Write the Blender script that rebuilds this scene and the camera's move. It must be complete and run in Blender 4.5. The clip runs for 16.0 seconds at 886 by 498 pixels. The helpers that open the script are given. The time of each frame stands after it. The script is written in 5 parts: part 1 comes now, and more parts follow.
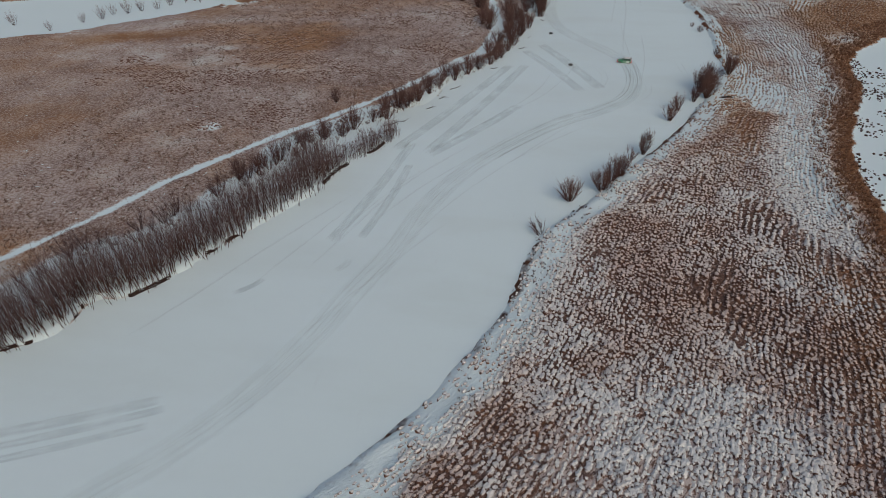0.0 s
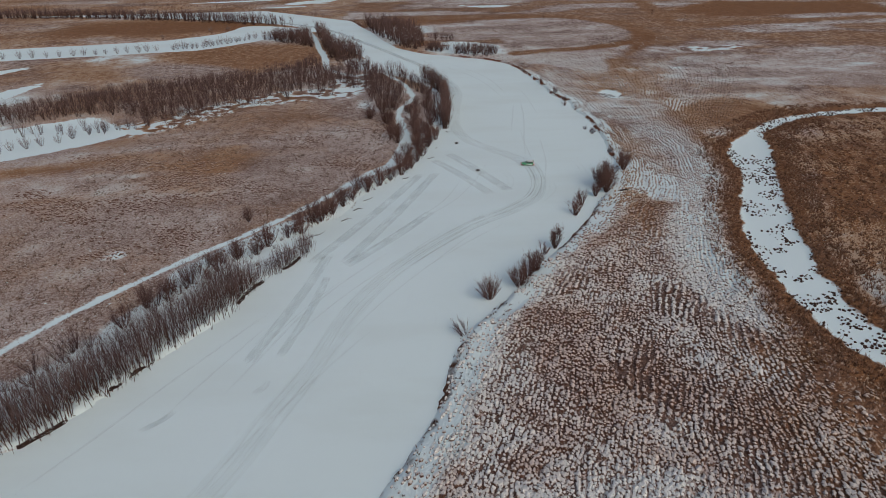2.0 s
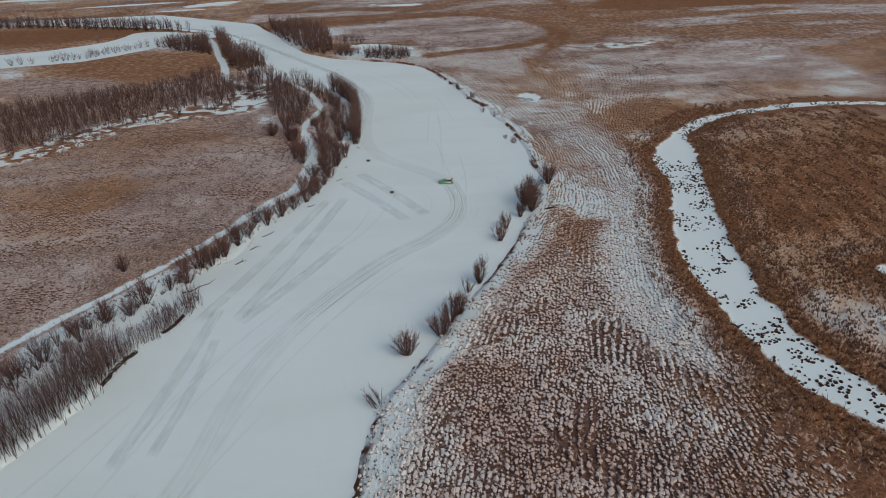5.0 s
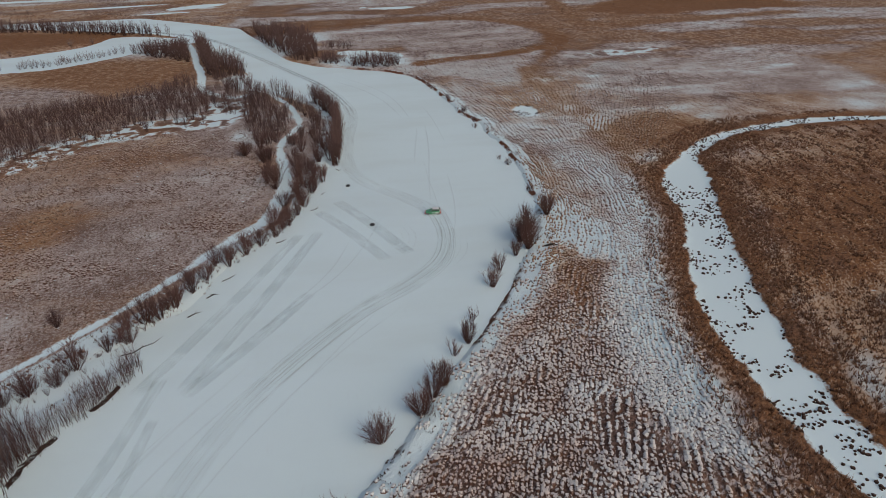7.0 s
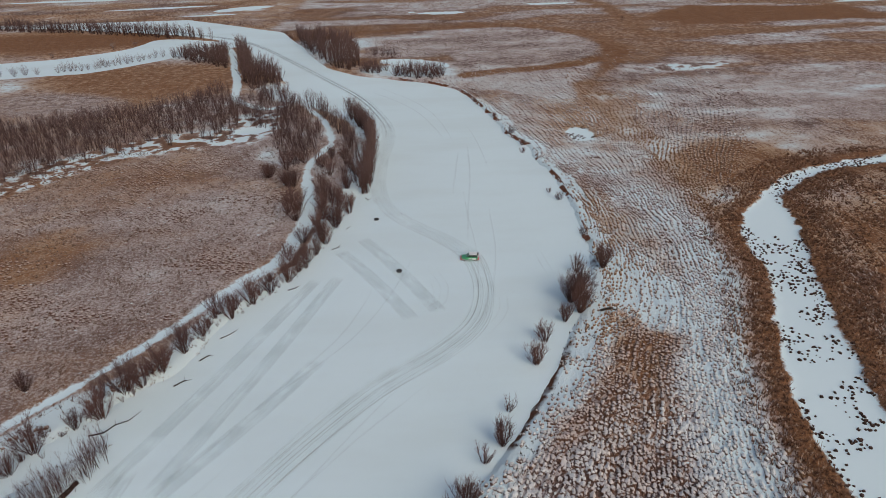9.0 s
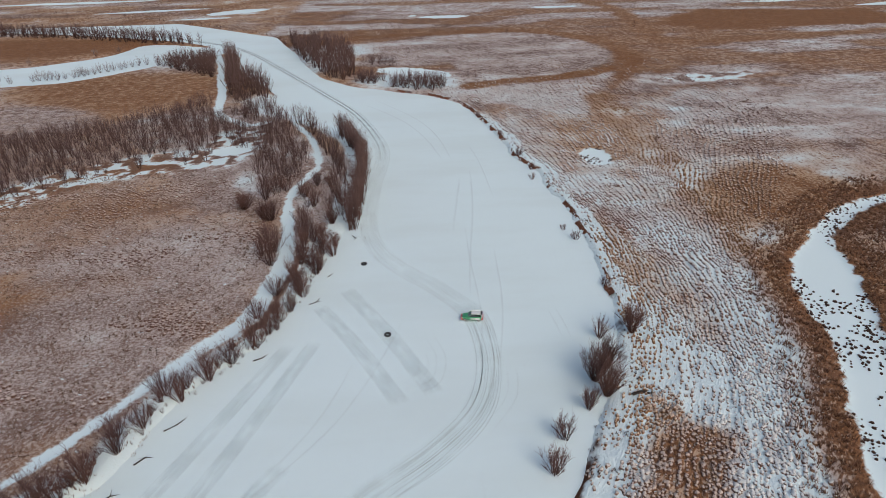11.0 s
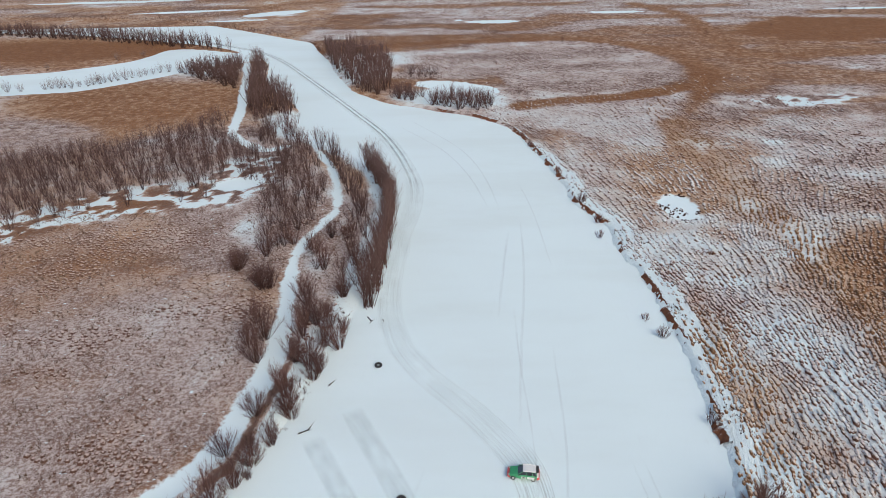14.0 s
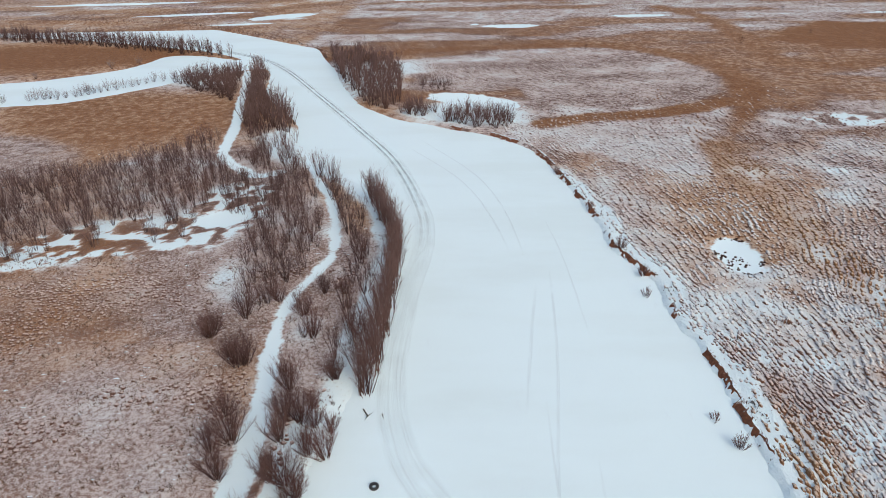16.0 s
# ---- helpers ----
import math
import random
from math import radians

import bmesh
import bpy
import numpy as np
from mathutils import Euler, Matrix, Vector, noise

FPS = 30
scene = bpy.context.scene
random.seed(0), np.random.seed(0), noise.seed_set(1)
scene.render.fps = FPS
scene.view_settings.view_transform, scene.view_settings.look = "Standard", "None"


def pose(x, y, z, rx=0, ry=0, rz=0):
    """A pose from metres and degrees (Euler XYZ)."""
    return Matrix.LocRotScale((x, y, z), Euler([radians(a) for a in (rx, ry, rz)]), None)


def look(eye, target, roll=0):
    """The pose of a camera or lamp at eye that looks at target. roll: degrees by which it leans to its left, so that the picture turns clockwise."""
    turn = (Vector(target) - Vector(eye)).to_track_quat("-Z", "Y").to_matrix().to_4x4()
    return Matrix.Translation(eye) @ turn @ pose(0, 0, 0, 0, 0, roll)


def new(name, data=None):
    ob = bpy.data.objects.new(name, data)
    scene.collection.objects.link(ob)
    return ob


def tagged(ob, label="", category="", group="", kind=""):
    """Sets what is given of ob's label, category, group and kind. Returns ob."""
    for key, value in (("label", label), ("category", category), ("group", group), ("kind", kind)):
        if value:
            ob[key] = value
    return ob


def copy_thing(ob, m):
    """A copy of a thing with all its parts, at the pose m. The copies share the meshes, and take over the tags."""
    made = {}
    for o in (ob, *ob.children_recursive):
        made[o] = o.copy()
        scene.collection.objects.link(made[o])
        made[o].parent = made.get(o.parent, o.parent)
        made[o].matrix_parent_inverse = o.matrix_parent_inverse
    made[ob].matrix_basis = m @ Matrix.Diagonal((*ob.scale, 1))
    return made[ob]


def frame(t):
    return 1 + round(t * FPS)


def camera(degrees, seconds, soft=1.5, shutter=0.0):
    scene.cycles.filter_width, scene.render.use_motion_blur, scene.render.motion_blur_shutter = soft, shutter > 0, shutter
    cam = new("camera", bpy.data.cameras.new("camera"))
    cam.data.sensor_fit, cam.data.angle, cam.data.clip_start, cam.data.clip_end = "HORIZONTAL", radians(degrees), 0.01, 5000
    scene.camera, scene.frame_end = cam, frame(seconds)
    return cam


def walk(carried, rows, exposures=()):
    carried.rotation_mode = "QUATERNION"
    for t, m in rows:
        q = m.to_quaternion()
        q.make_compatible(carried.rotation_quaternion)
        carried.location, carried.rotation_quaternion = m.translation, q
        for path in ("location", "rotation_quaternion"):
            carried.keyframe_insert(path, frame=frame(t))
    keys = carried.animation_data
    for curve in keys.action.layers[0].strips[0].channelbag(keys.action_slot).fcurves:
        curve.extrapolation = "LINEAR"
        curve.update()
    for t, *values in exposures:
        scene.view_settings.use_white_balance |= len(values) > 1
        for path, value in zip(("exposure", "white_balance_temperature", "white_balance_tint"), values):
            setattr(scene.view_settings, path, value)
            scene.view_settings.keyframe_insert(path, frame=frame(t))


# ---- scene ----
cam = camera(70.2, 16.0, soft=0.6)
PATH = [
    (0, (-5.499, -2.43, 67.375), (-5.731, -0.858, 66.161), -0.6),
    (0.5, (-5.283, -2.525, 67.135), (-5.524, -0.902, 65.993), -0.8),
    (1, (-5.04, -2.653, 66.813), (-5.286, -0.977, 65.751), -0.8),
    (1.5, (-4.663, -2.467, 66.516), (-4.868, -0.74, 65.528), -1.0),
    (2, (-4.413, -1.733, 66.258), (-4.423, 0.039, 65.331), -1.4),
    (2.5, (-4.147, -0.209, 66.126), (-4.065, 1.559, 65.195), -1.5),
    (3, (-3.704, 2.105, 66.094), (-3.573, 3.87, 65.161), -1.5),
    (3.5, (-3.023, 5.043, 66.133), (-2.872, 6.804, 65.198), -1.5),
    (4, (-2.082, 8.646, 66.168), (-1.913, 10.405, 65.231), -1.6),
    (4.2, (-1.636, 10.256, 66.169), (-1.457, 12.013, 65.231), -1.6),
    (6.3, (3.641, 29.379, 66.095), (3.86, 31.128, 65.15), -1.7),
    (6.5, (4.113, 31.405, 66.083), (4.331, 33.154, 65.138), -1.6),
    (7, (5.224, 36.789, 66.001), (5.443, 38.539, 65.058), -1.6),
    (7.5, (6.265, 42.223, 65.904), (6.432, 43.979, 64.963), -1.5),
    (8, (7.481, 48.016, 65.796), (7.581, 49.78, 64.858), -1.4),
    (8.5, (8.523, 53.773, 65.72), (8.609, 55.537, 64.782), -1.4),
    (9, (9.426, 59.763, 65.627), (9.508, 61.529, 64.691), -1.4),
    (9.2, (9.726, 62.153, 65.594), (9.806, 63.919, 64.658), -1.4),
    (11.3, (12.091, 87.063, 64.649), (12.162, 88.83, 63.716), -1.4),
    (11.5, (12.277, 89.544, 64.614), (12.347, 91.313, 63.684), -1.4),
    (12, (12.644, 95.91, 64.433), (12.712, 97.679, 63.504), -1.4),
    (12.5, (12.89, 102.079, 64.126), (12.955, 103.848, 63.196), -1.5),
    (13, (13.004, 108.284, 63.713), (13.056, 110.054, 62.782), -1.5),
    (13.5, (12.954, 114.483, 63.252), (12.962, 116.253, 62.32), -1.3),
    (14, (12.857, 120.92, 62.747), (12.804, 122.689, 61.815), -1.3),
    (14.5, (12.653, 127.147, 62.321), (12.581, 128.914, 61.387), -1.3),
    (15, (12.402, 133.458, 62.029), (12.319, 135.225, 61.096), -1.3),
    (15.5, (12.068, 139.623, 61.865), (11.981, 141.39, 60.932), -1.3),
    (16, (11.807, 146.02, 61.753), (11.716, 147.788, 60.822), -1.4),
]
walk(cam, [(t, look(eye, target, roll)) for t, eye, target, roll in PATH],
     exposures=[(0.0, -0.72, 6700, 7), (3.5, -0.57, 6700, 7), (7.0, -0.65, 6680, 7), (9.0, -0.44, 6620, 7), (12.5, -0.1, 6560, 8), (16.0, 0.18, 6450, 6)])

# ---------------------------------------------------------------- light
world = bpy.data.worlds.new("overcast_sky")
scene.world = world
world.use_nodes = True
wn = world.node_tree
sky = wn.nodes.new("ShaderNodeTexSky")
sky.sky_type = "NISHITA"
sky.sun_disc = False
sky.sun_elevation = radians(38)
sky.sun_rotation = radians(150)
sky.air_density = 1.0
sky.dust_density = 4.0
sky.ozone_density = 1.0
wn.links.new(sky.outputs["Color"], wn.nodes["Background"].inputs["Color"])
wn.nodes["Background"].inputs["Strength"].default_value = 0.155
sun_data = bpy.data.lights.new("sun", "SUN")
sun_data.energy = 0.45
sun_data.angle = radians(32)
sun_data.color = (1.0, 0.96, 0.9)
sun = new("sun", sun_data)
sun.matrix_world = look((60, -100, 100), (0, 0, 0))


# ---------------------------------------------------------------- small maths
def hash2(ix, iy, seed):
    h = (ix.astype(np.int64) * 374761393 + iy.astype(np.int64) * 668265263 + seed * 1274126177) & 0x7FFFFFFF
    h = ((h ^ (h >> 13)) * 1274126177) & 0x7FFFFFFF
    return ((h ^ (h >> 16)) & 0xFFFFFF) / float(0xFFFFFF)


def vnoise(x, y, seed=0):
    ix, iy = np.floor(x), np.floor(y)
    fx, fy = x - ix, y - iy
    fx, fy = fx * fx * (3 - 2 * fx), fy * fy * (3 - 2 * fy)
    a, b = hash2(ix, iy, seed), hash2(ix + 1, iy, seed)
    c, d = hash2(ix, iy + 1, seed), hash2(ix + 1, iy + 1, seed)
    return (a * (1 - fx) + b * fx) * (1 - fy) + (c * (1 - fx) + d * fx) * fy


def fbm(x, y, seed=0, octaves=4):
    total, amp, norm = 0, 1.0, 0
    for o in range(octaves):
        total = total + amp * vnoise(x * 2 ** o + 17.3 * o, y * 2 ** o - 9.1 * o, seed + o)
        norm += amp
        amp *= 0.5
    return total / norm


def smooth(a, b, v):
    t = np.clip((v - a) / (b - a), 0, 1)
    return t * t * (3 - 2 * t)


def spline(points, n=4, closed=False):
    """Catmull-Rom curve through plan points."""
    p = np.array(points, float)
    if closed:
        q = np.vstack([p[-1:], p, p[:2]])
    else:
        q = np.vstack([2 * p[:1] - p[1:2], p, 2 * p[-1:] - p[-2:-1]])
    out = []
    for i in range(1, len(q) - 2):
        for k in range(n):
            t = k / n
            a, b, c, d = q[i - 1], q[i], q[i + 1], q[i + 2]
            out.append(0.5 * (2 * b + (c - a) * t + (2 * a - 5 * b + 4 * c - d) * t * t + (3 * b - a - 3 * c + d) * t ** 3))
    if not closed:
        out.append(q[-2])
    return np.array(out)


def in_blocks(work):
    """Runs a plan function over blocks of places, which stay in the cache."""
    def run(x, y, *rest):
        x, y = np.asarray(x, np.float32), np.asarray(y, np.float32)
        if x.size < 20000:
            return work(x, y, *rest)
        return np.concatenate([work(x[i:i + 8192], y[i:i + 8192], *rest) for i in range(0, x.size, 8192)])
    return run


@in_blocks
def dist_curve(x, y, curve, closed=False):
    """Distance from places to a plan curve."""
    best = np.full(x.shape, 1e12, np.float32)
    ends = np.roll(curve, -1, axis=0) if closed else curve[1:]
    for (ax, ay), (bx, by) in zip(curve.tolist(), ends.tolist()):
        ex, ey = bx - ax, by - ay
        px, py = x - np.float32(ax), y - np.float32(ay)
        k = 1.0 / max(ex * ex + ey * ey, 1e-9)
        t = np.clip(px * np.float32(ex * k) + py * np.float32(ey * k), 0, 1)
        px -= t * np.float32(ex)
        py -= t * np.float32(ey)
        np.minimum(best, px * px + py * py, out=best)
    return np.sqrt(best)


@in_blocks
def inside(x, y, poly):
    c = np.zeros(x.shape, bool)
    poly = np.asarray(poly, np.float32)
    for (ax, ay), (bx, by) in zip(poly.tolist(), np.roll(poly, -1, axis=0).tolist()):
        if ay == by or max(ay, by) < y.min() or min(ay, by) > y.max():
            continue
        c ^= ((ay > y) != (by > y)) & (x < np.float32((bx - ax) / (by - ay)) * (y - np.float32(ay)) + np.float32(ax))
    return c


def signed(x, y, poly):
    """Signed distance to a closed plan outline, negative inside."""
    return np.where(inside(x, y, poly), -1, 1) * dist_curve(x, y, poly, True)


# ---------------------------------------------------------------- plan
# the two banks of the river, seen going downstream from the camera's start
bank_left_near = [(-475.4, -146.1), (-217, -16), (-137, 21.5), (-93.4, 45.1), (-80.6, 51.1), (-73.2, 56.1), (-72.1, 63.3), (-65.8, 66.2), (-60.6, 74.3), (-53.7, 87.3),
                  (-46.3, 99.2), (-44.3, 108.3), (-39.8, 115.2), (-34.1, 127.1), (-36.7, 130.2), (-43.5, 124.5), (-50.2, 118.2), (-56.4, 112.8)]
bank_left_mid = [(-55.4, 116.3), (-50.2, 122.7), (-44, 128), (-39.3, 133.4), (-34.5, 139.2), (-29.5, 144), (-26.5, 154), (-22.4, 163.8), (-16.9, 170.5),
                 (-11.2, 186.2), (-8.8, 196.1), (-7, 208), (-4.5, 215.8), (-3.1, 231.8), (-1.7, 247.7), (-2.2, 262.8), (-5.2, 277.2), (-9.8, 289.9)]
bank_left_far = [(-15.3, 298.6), (-27.6, 313.2), (-37.9, 326.7), (-45.2, 341), (-47.3, 353.6), (-56.7, 371.4), (-66.3, 387.3), (-72.7, 402.9), (-78.1, 427.8), (-85.7, 445.8),
                 (-97.6, 441.5), (-114, 427.3), (-120.6, 416.6), (-129.5, 405.2), (-146.3, 388.4), (-165.6, 382.6), (-243.5, 367.9), (-370.5, 343.9), (-760.1, 266.3)]
island_edge = [(-761.4, 372.2), (-344.7, 400.7), (-256, 410.9), (-192.5, 424.5), (-173.9, 434.7), (-156.8, 449.2), (-151.2, 466.6), (-147.8, 481.1), (-129.8, 481.1),
               (-104.2, 468), (-125.3, 488.9), (-152.4, 503.6), (-210.8, 530), (-273.2, 550), (-463.9, 574.1), (-763.6, 550.2)]
bank_far = [(-764.6, 634), (-464.8, 646), (-323.5, 623.5), (-256.3, 609.9), (-213.7, 599.4), (-166.5, 578.2), (-133.4, 552.7), (-105.5, 527.7), (-80.4, 504.8), (-70.7, 493.5),
            (-62.2, 468.9), (-52.6, 444.4), (-44.2, 417.1), (-36.5, 395.3), (-29.3, 377.8), (-22, 369.6), (-14.9, 360.4), (-3.1, 353.7), (4.9, 347.6), (15.9, 341.1)]
bank_right = [(22.8, 335.2), (30.3, 324.2), (35.5, 301.7), (40, 275.4), (40.8, 262.5), (45.9, 251.1), (46.1, 237.3), (48, 229.3), (48.5, 216.5), (48.9, 204.7),
              (47.9, 192), (47.4, 183.2), (45, 172.6), (43, 164.8), (37.2, 153.4), (29.8, 139), (22, 126.6), (15.2, 117), (8.7, 106.4), (3.2, 98.6)]
bank_right_near = [(-1.4, 91.8), (-4.2, 84.9), (-5.5, 79), (-7.1, 71.1), (-9.8, 65.1), (-12.9, 59), (-15.6, 53.3), (-19.8, 46.9), (-23.7, 41.4),
                   (-28.7, 35.4), (-40.8, 23.4), (-82.6, -11.2), (-216.5, -96.5), (-475.4, -226.1)]
RIVER = spline(bank_left_near + bank_left_mid + bank_left_far + island_edge + bank_far + bank_right + bank_right_near, 3, True)
HEDGE_BANK = spline(bank_left_near[2:14], 4)
RIGHT_BANK = spline(bank_far[9:] + bank_right + bank_right_near[:-1], 3)
TRACK = spline([(-126, 21.5), (-94.5, 69.9), (-91.3, 74.9), (-83.8, 87.1), (-77.5, 99.2), (-63.8, 119.2), (-47.1, 139.9), (-38.2, 152.6), (-28.2, 168.9),
                (-20.2, 180.8), (-18.2, 192), (-17.3, 201), (-17.9, 211), (-19.2, 219.5), (-21.2, 231), (-21.6, 241), (-19.6, 249), (-17.0, 259), (-18.8, 272),
                (-21, 281.6), (-24.5, 292), (-28, 299), (-37.9, 323.2)], 4)
TRACK_CUT = spline([(-21, 172), (-17.2, 180), (-15.6, 190), (-14.6, 199), (-15, 204)], 3)
TRACK_HALF = ([0, 150, 172, 182, 202, 219, 235, 330], [0.95, 1.0, 1.5, 2.2, 2.1, 1.5, 1.3, 1.2])
SIDE_CHANNEL = spline([(-41, 308.7), (-46.6, 305.2), (-54.6, 312.3), (-60.9, 320.3), (-64.1, 330), (-66.2, 341.7), (-70.5, 360.9), (-75.9, 379.4), (-82.4, 406.5), (-92.2, 439.5)], 4)
STREAM = spline([(85.3, 40.4), (77, 61.6), (69.5, 72.3), (63.9, 85), (62, 94.7), (62, 103.5), (63, 117), (65.9, 132.4), (72.6, 148.5), (80.1, 167.4), (82, 179.8),
                 (86.7, 191.1), (98.8, 204.6), (102.5, 203.3), (97.4, 186.5), (88.5, 163), (80.5, 140.4), (75.8, 125.2), (74.4, 117.5), (72.5, 110.8), (71.5, 101.2), (71.5, 92.5), (73.3, 84.7),
                 (77, 76.9), (88.2, 65.2), (99.2, 44)], 3, True)
BRANCH = spline([(99.7, 203.6), (110.8, 213.2), (123.5, 220.7), (137.9, 224.2), (155.7, 227.3), (170.5, 226.8), (183.4, 223.8), (218.8, 213.3), (283.3, 212.9)], 3)
ARM = spline([(-380.8, 67.7), (-254, 131.3), (-171.5, 175.9), (-155.6, 182.3), (-142.1, 193.1), (-127.7, 204.8), (-117.8, 215.6), (-124.4, 226.6), (-139, 240.5),
              (-145.7, 240), (-163.8, 228.7), (-182.1, 219.5), (-199.5, 211.1), (-291.4, 177.5), (-408.4, 126.1)], 3, True)
PONDS = [((65.1, 259.6), 4.6, 8.2, 0), ((-46.2, 277.5), 7, 5, 20), ((36.5, 564), 18, 8, 0), ((13.5, 572), 3, 4, 0), ((124.5, 600), 22, 6, -3),
         ((-198.4, 644.9), 46, 6, 12), ((-125.8, 625.4), 26, 12, 35), ((-144.8, 589.8), 26, 4, 10), ((-296.1, 723.4), 80, 9, 4), ((-20.4, 714.6), 40, 6, 0),
         ((234.5, 698.3), 18, 6, 0), ((294.8, 596.1), 24, 5, 0), ((-202.3, 278.6), 6, 26, -12), ((11.9, 382.8), 20, 9, -28),
         ((103.1, 114.4), 3, 2.2, 0), ((-237.2, 328.4), 20, 6, 55), ((170.4, 740.5), 30, 5, 0), ((59.6, 761.9), 40, 5, 0), ((380.2, 566.8), 40, 8, 10)]
MEADOW_RUTS = [spline(p, 3) for p in ([(-22.8, 211.3), (-24.5, 203.3), (-27.7, 189.4), (-31.1, 177.5), (-35.7, 165.6)], [(-24.7, 211.4), (-26.3, 203.4), (-29.6, 189.5), (-32.9, 177.6), (-37.8, 165.7)])]
BAND = spline([(39.3, 258.7), (50.9, 232), (60.4, 219.4), (67, 203.2), (70.8, 185.5), (67.9, 164.3), (61.2, 147.2), (55.5, 130.9), (52.1, 113.6), (51.6, 99.9), (54.4, 89.2), (60.1, 75.4)], 4)


# the old river loops that still show in the plain: rust-coloured sedge along the wet hollows, pale frost on the dry ground
OXBOW = spline([(-70, 462), (-25, 480.1), (5.5, 487.8), (36.9, 492.1), (68.2, 492.9), (96.5, 479.9), (113.7, 456.2), (121.3, 428), (118.3, 394.1), (106.2, 362.7),
                (94.7, 340.8), (83.3, 325.2), (76.5, 311.3), (76, 296.5)], 3)
OVAL = spline([(-17.1, 458.9), (20.7, 471.4), (65.8, 475.8), (104.7, 453.9), (114, 416.2), (108.2, 394.6), (91.9, 378.1), (61.6, 369.1), (36.7, 379.2), (31.2, 399.1), (6.5, 429.6)], 2, True)
OVAL_RIM = spline([(36.2, 350.4), (49.2, 357.4), (66.3, 360.6), (84.3, 366.3), (104.2, 375.7)], 3)
WEDGE = np.array([(36, 347), (59.4, 346), (80, 338), (74, 304), (63.6, 306), (52.9, 318), (40, 328)])
FAR_HOLLOW = spline([(150, 640), (164, 570), (155, 476.5), (151.5, 446), (165.5, 435.3), (186.8, 436.4), (230, 446), (300, 452)], 3)
PALE_FIELD = spline([(117.8, 333.2), (133.9, 332.6), (158, 336), (215, 330), (215, 262), (150, 266), (114.4, 271.6), (107, 281), (105, 302.8), (107, 318.5)], 2, True)
DARK_FIELD = np.array([(172, 505), (222.8, 563), (269.5, 548), (330, 540), (330, 480), (231.4, 472), (190.7, 474)])


def river_gap(x, y):
    """Metres to the river's edge, negative on the ice."""
    d = signed(x, y, RIVER)
    return d + 1.0 * (fbm(x / 3.2, y / 3.2, 5, 3) - 0.5) + 0.5 * (vnoise(x / 0.9, y / 0.9, 8) - 0.5)


def land(x, y):
    """Height and surface fields of the ground at plan places."""
    x, y = np.asarray(x, float), np.asarray(y, float)
    gap = river_gap(x, y)
    wob = 2.2 * (fbm(x / 5, y / 5, 21, 3) - 0.5)
    snow_gap = np.minimum(dist_curve(x, y, TRACK) - np.interp(y, *TRACK_HALF), dist_curve(x, y, SIDE_CHANNEL) - 1.9)
    pools = np.minimum(signed(x, y, STREAM), dist_curve(x, y, BRANCH) - 2.3)
    pools = np.minimum(pools, signed(x, y, ARM))
    for (cx, cy), rx, ry, rot in PONDS:
        a = radians(rot)
        u, v = (x - cx) * math.cos(a) + (y - cy) * math.sin(a), -(x - cx) * math.sin(a) + (y - cy) * math.cos(a)
        pools = np.minimum(pools, (np.sqrt((u / rx) ** 2 + (v / ry) ** 2) - 1) * min(rx, ry))
    pools = pools + wob * np.where(np.hypot(x - 66.8, y - 265.6) < 14, 0.15, 1.0) + 1.3 * (vnoise(x / 1.3, y / 1.3, 23) - 0.5)
    right = smooth(-4, 6, x - np.interp(y, [-100, 34, 91, 127, 167, 240, 300, 340, 480], [-200, -40, -12, 12, 34, 38, 28, 10, -80]))

    # low relief
    base = 0.62 + 0.5 * (fbm(x / 45, y / 45, 3, 3) - 0.5)
    shelf = (1 - right) * smooth(98, 114, y) * smooth(330, 300, y)
    far_off = 2.4 * np.clip(smooth(300, 480, y) + smooth(-95, -220, x), 0, 1)
    cliff = right * smooth(172, 186, y) * smooth(345, 330, y)
    rise = smooth(-0.35 - far_off, 0.75 + 1.1 * (right - cliff) + 3.0 * shelf + far_off, gap)
    rows = vnoise(gap / 1.35 + 0.8 * vnoise(x / 6, y / 6, 33), y / 4.2, 41)
    clump = fbm(x / 1.5, y / 1.5, 51, 2)
    tuss = np.where(right > 0.5, 0.55 * rows + 0.45 * clump, 0.8 * clump + 0.2 * rows)
    tuss = smooth(0.28, 0.72, tuss)
    calm = smooth(0.0, 2.5, gap) * smooth(-0.4, 1.2, snow_gap) * smooth(-0.5, 1.0, pools)
    h = base + (0.34 * right + 0.2 * (1 - right)) * (tuss - 0.4) * calm
    h = np.where(snow_gap < 0.6, h - 0.12 * smooth(0.6, -0.6, snow_gap), h)
    h = h - 0.32 * smooth(0.8, -1.0, pools)
    z = -0.4 + (0.4 + np.maximum(h, 0.16)) * rise

    # how much snow lies between the grass, and how rusty the grass is
    big = fbm(x / 38, y / 30, 61, 4)
    mid = fbm(x / 9, y / 9, 62, 3)
    snowy = 0.45 - 0.04 * smooth(330, 480, y) + 0.75 * (big - 0.5) + 0.35 * (mid - 0.5)
    rust = 0.58 + 0.9 * (fbm(x / 50, y / 32, 71, 4) - 0.5) + 0.3 * (mid - 0.5)

    def soft(cx, cy, rx, ry, rot=0.0):
        a = radians(rot)
        u, v = (x - cx) * math.cos(a) + (y - cy) * math.sin(a), -(x - cx) * math.sin(a) + (y - cy) * math.cos(a)
        return smooth(1.25, 0.55, np.sqrt((u / rx) ** 2 + (v / ry) ** 2) + 0.5 * (big - 0.5))

    def blend(field, value, w):
        return field * (1 - w) + value * w

    near = soft(29.3, 70.3, 60, 62, 0) * right
    snowy = blend(snowy, 0.26 + 0.3 * (mid - 0.5), near)
    rust = blend(rust, 0.22, near)
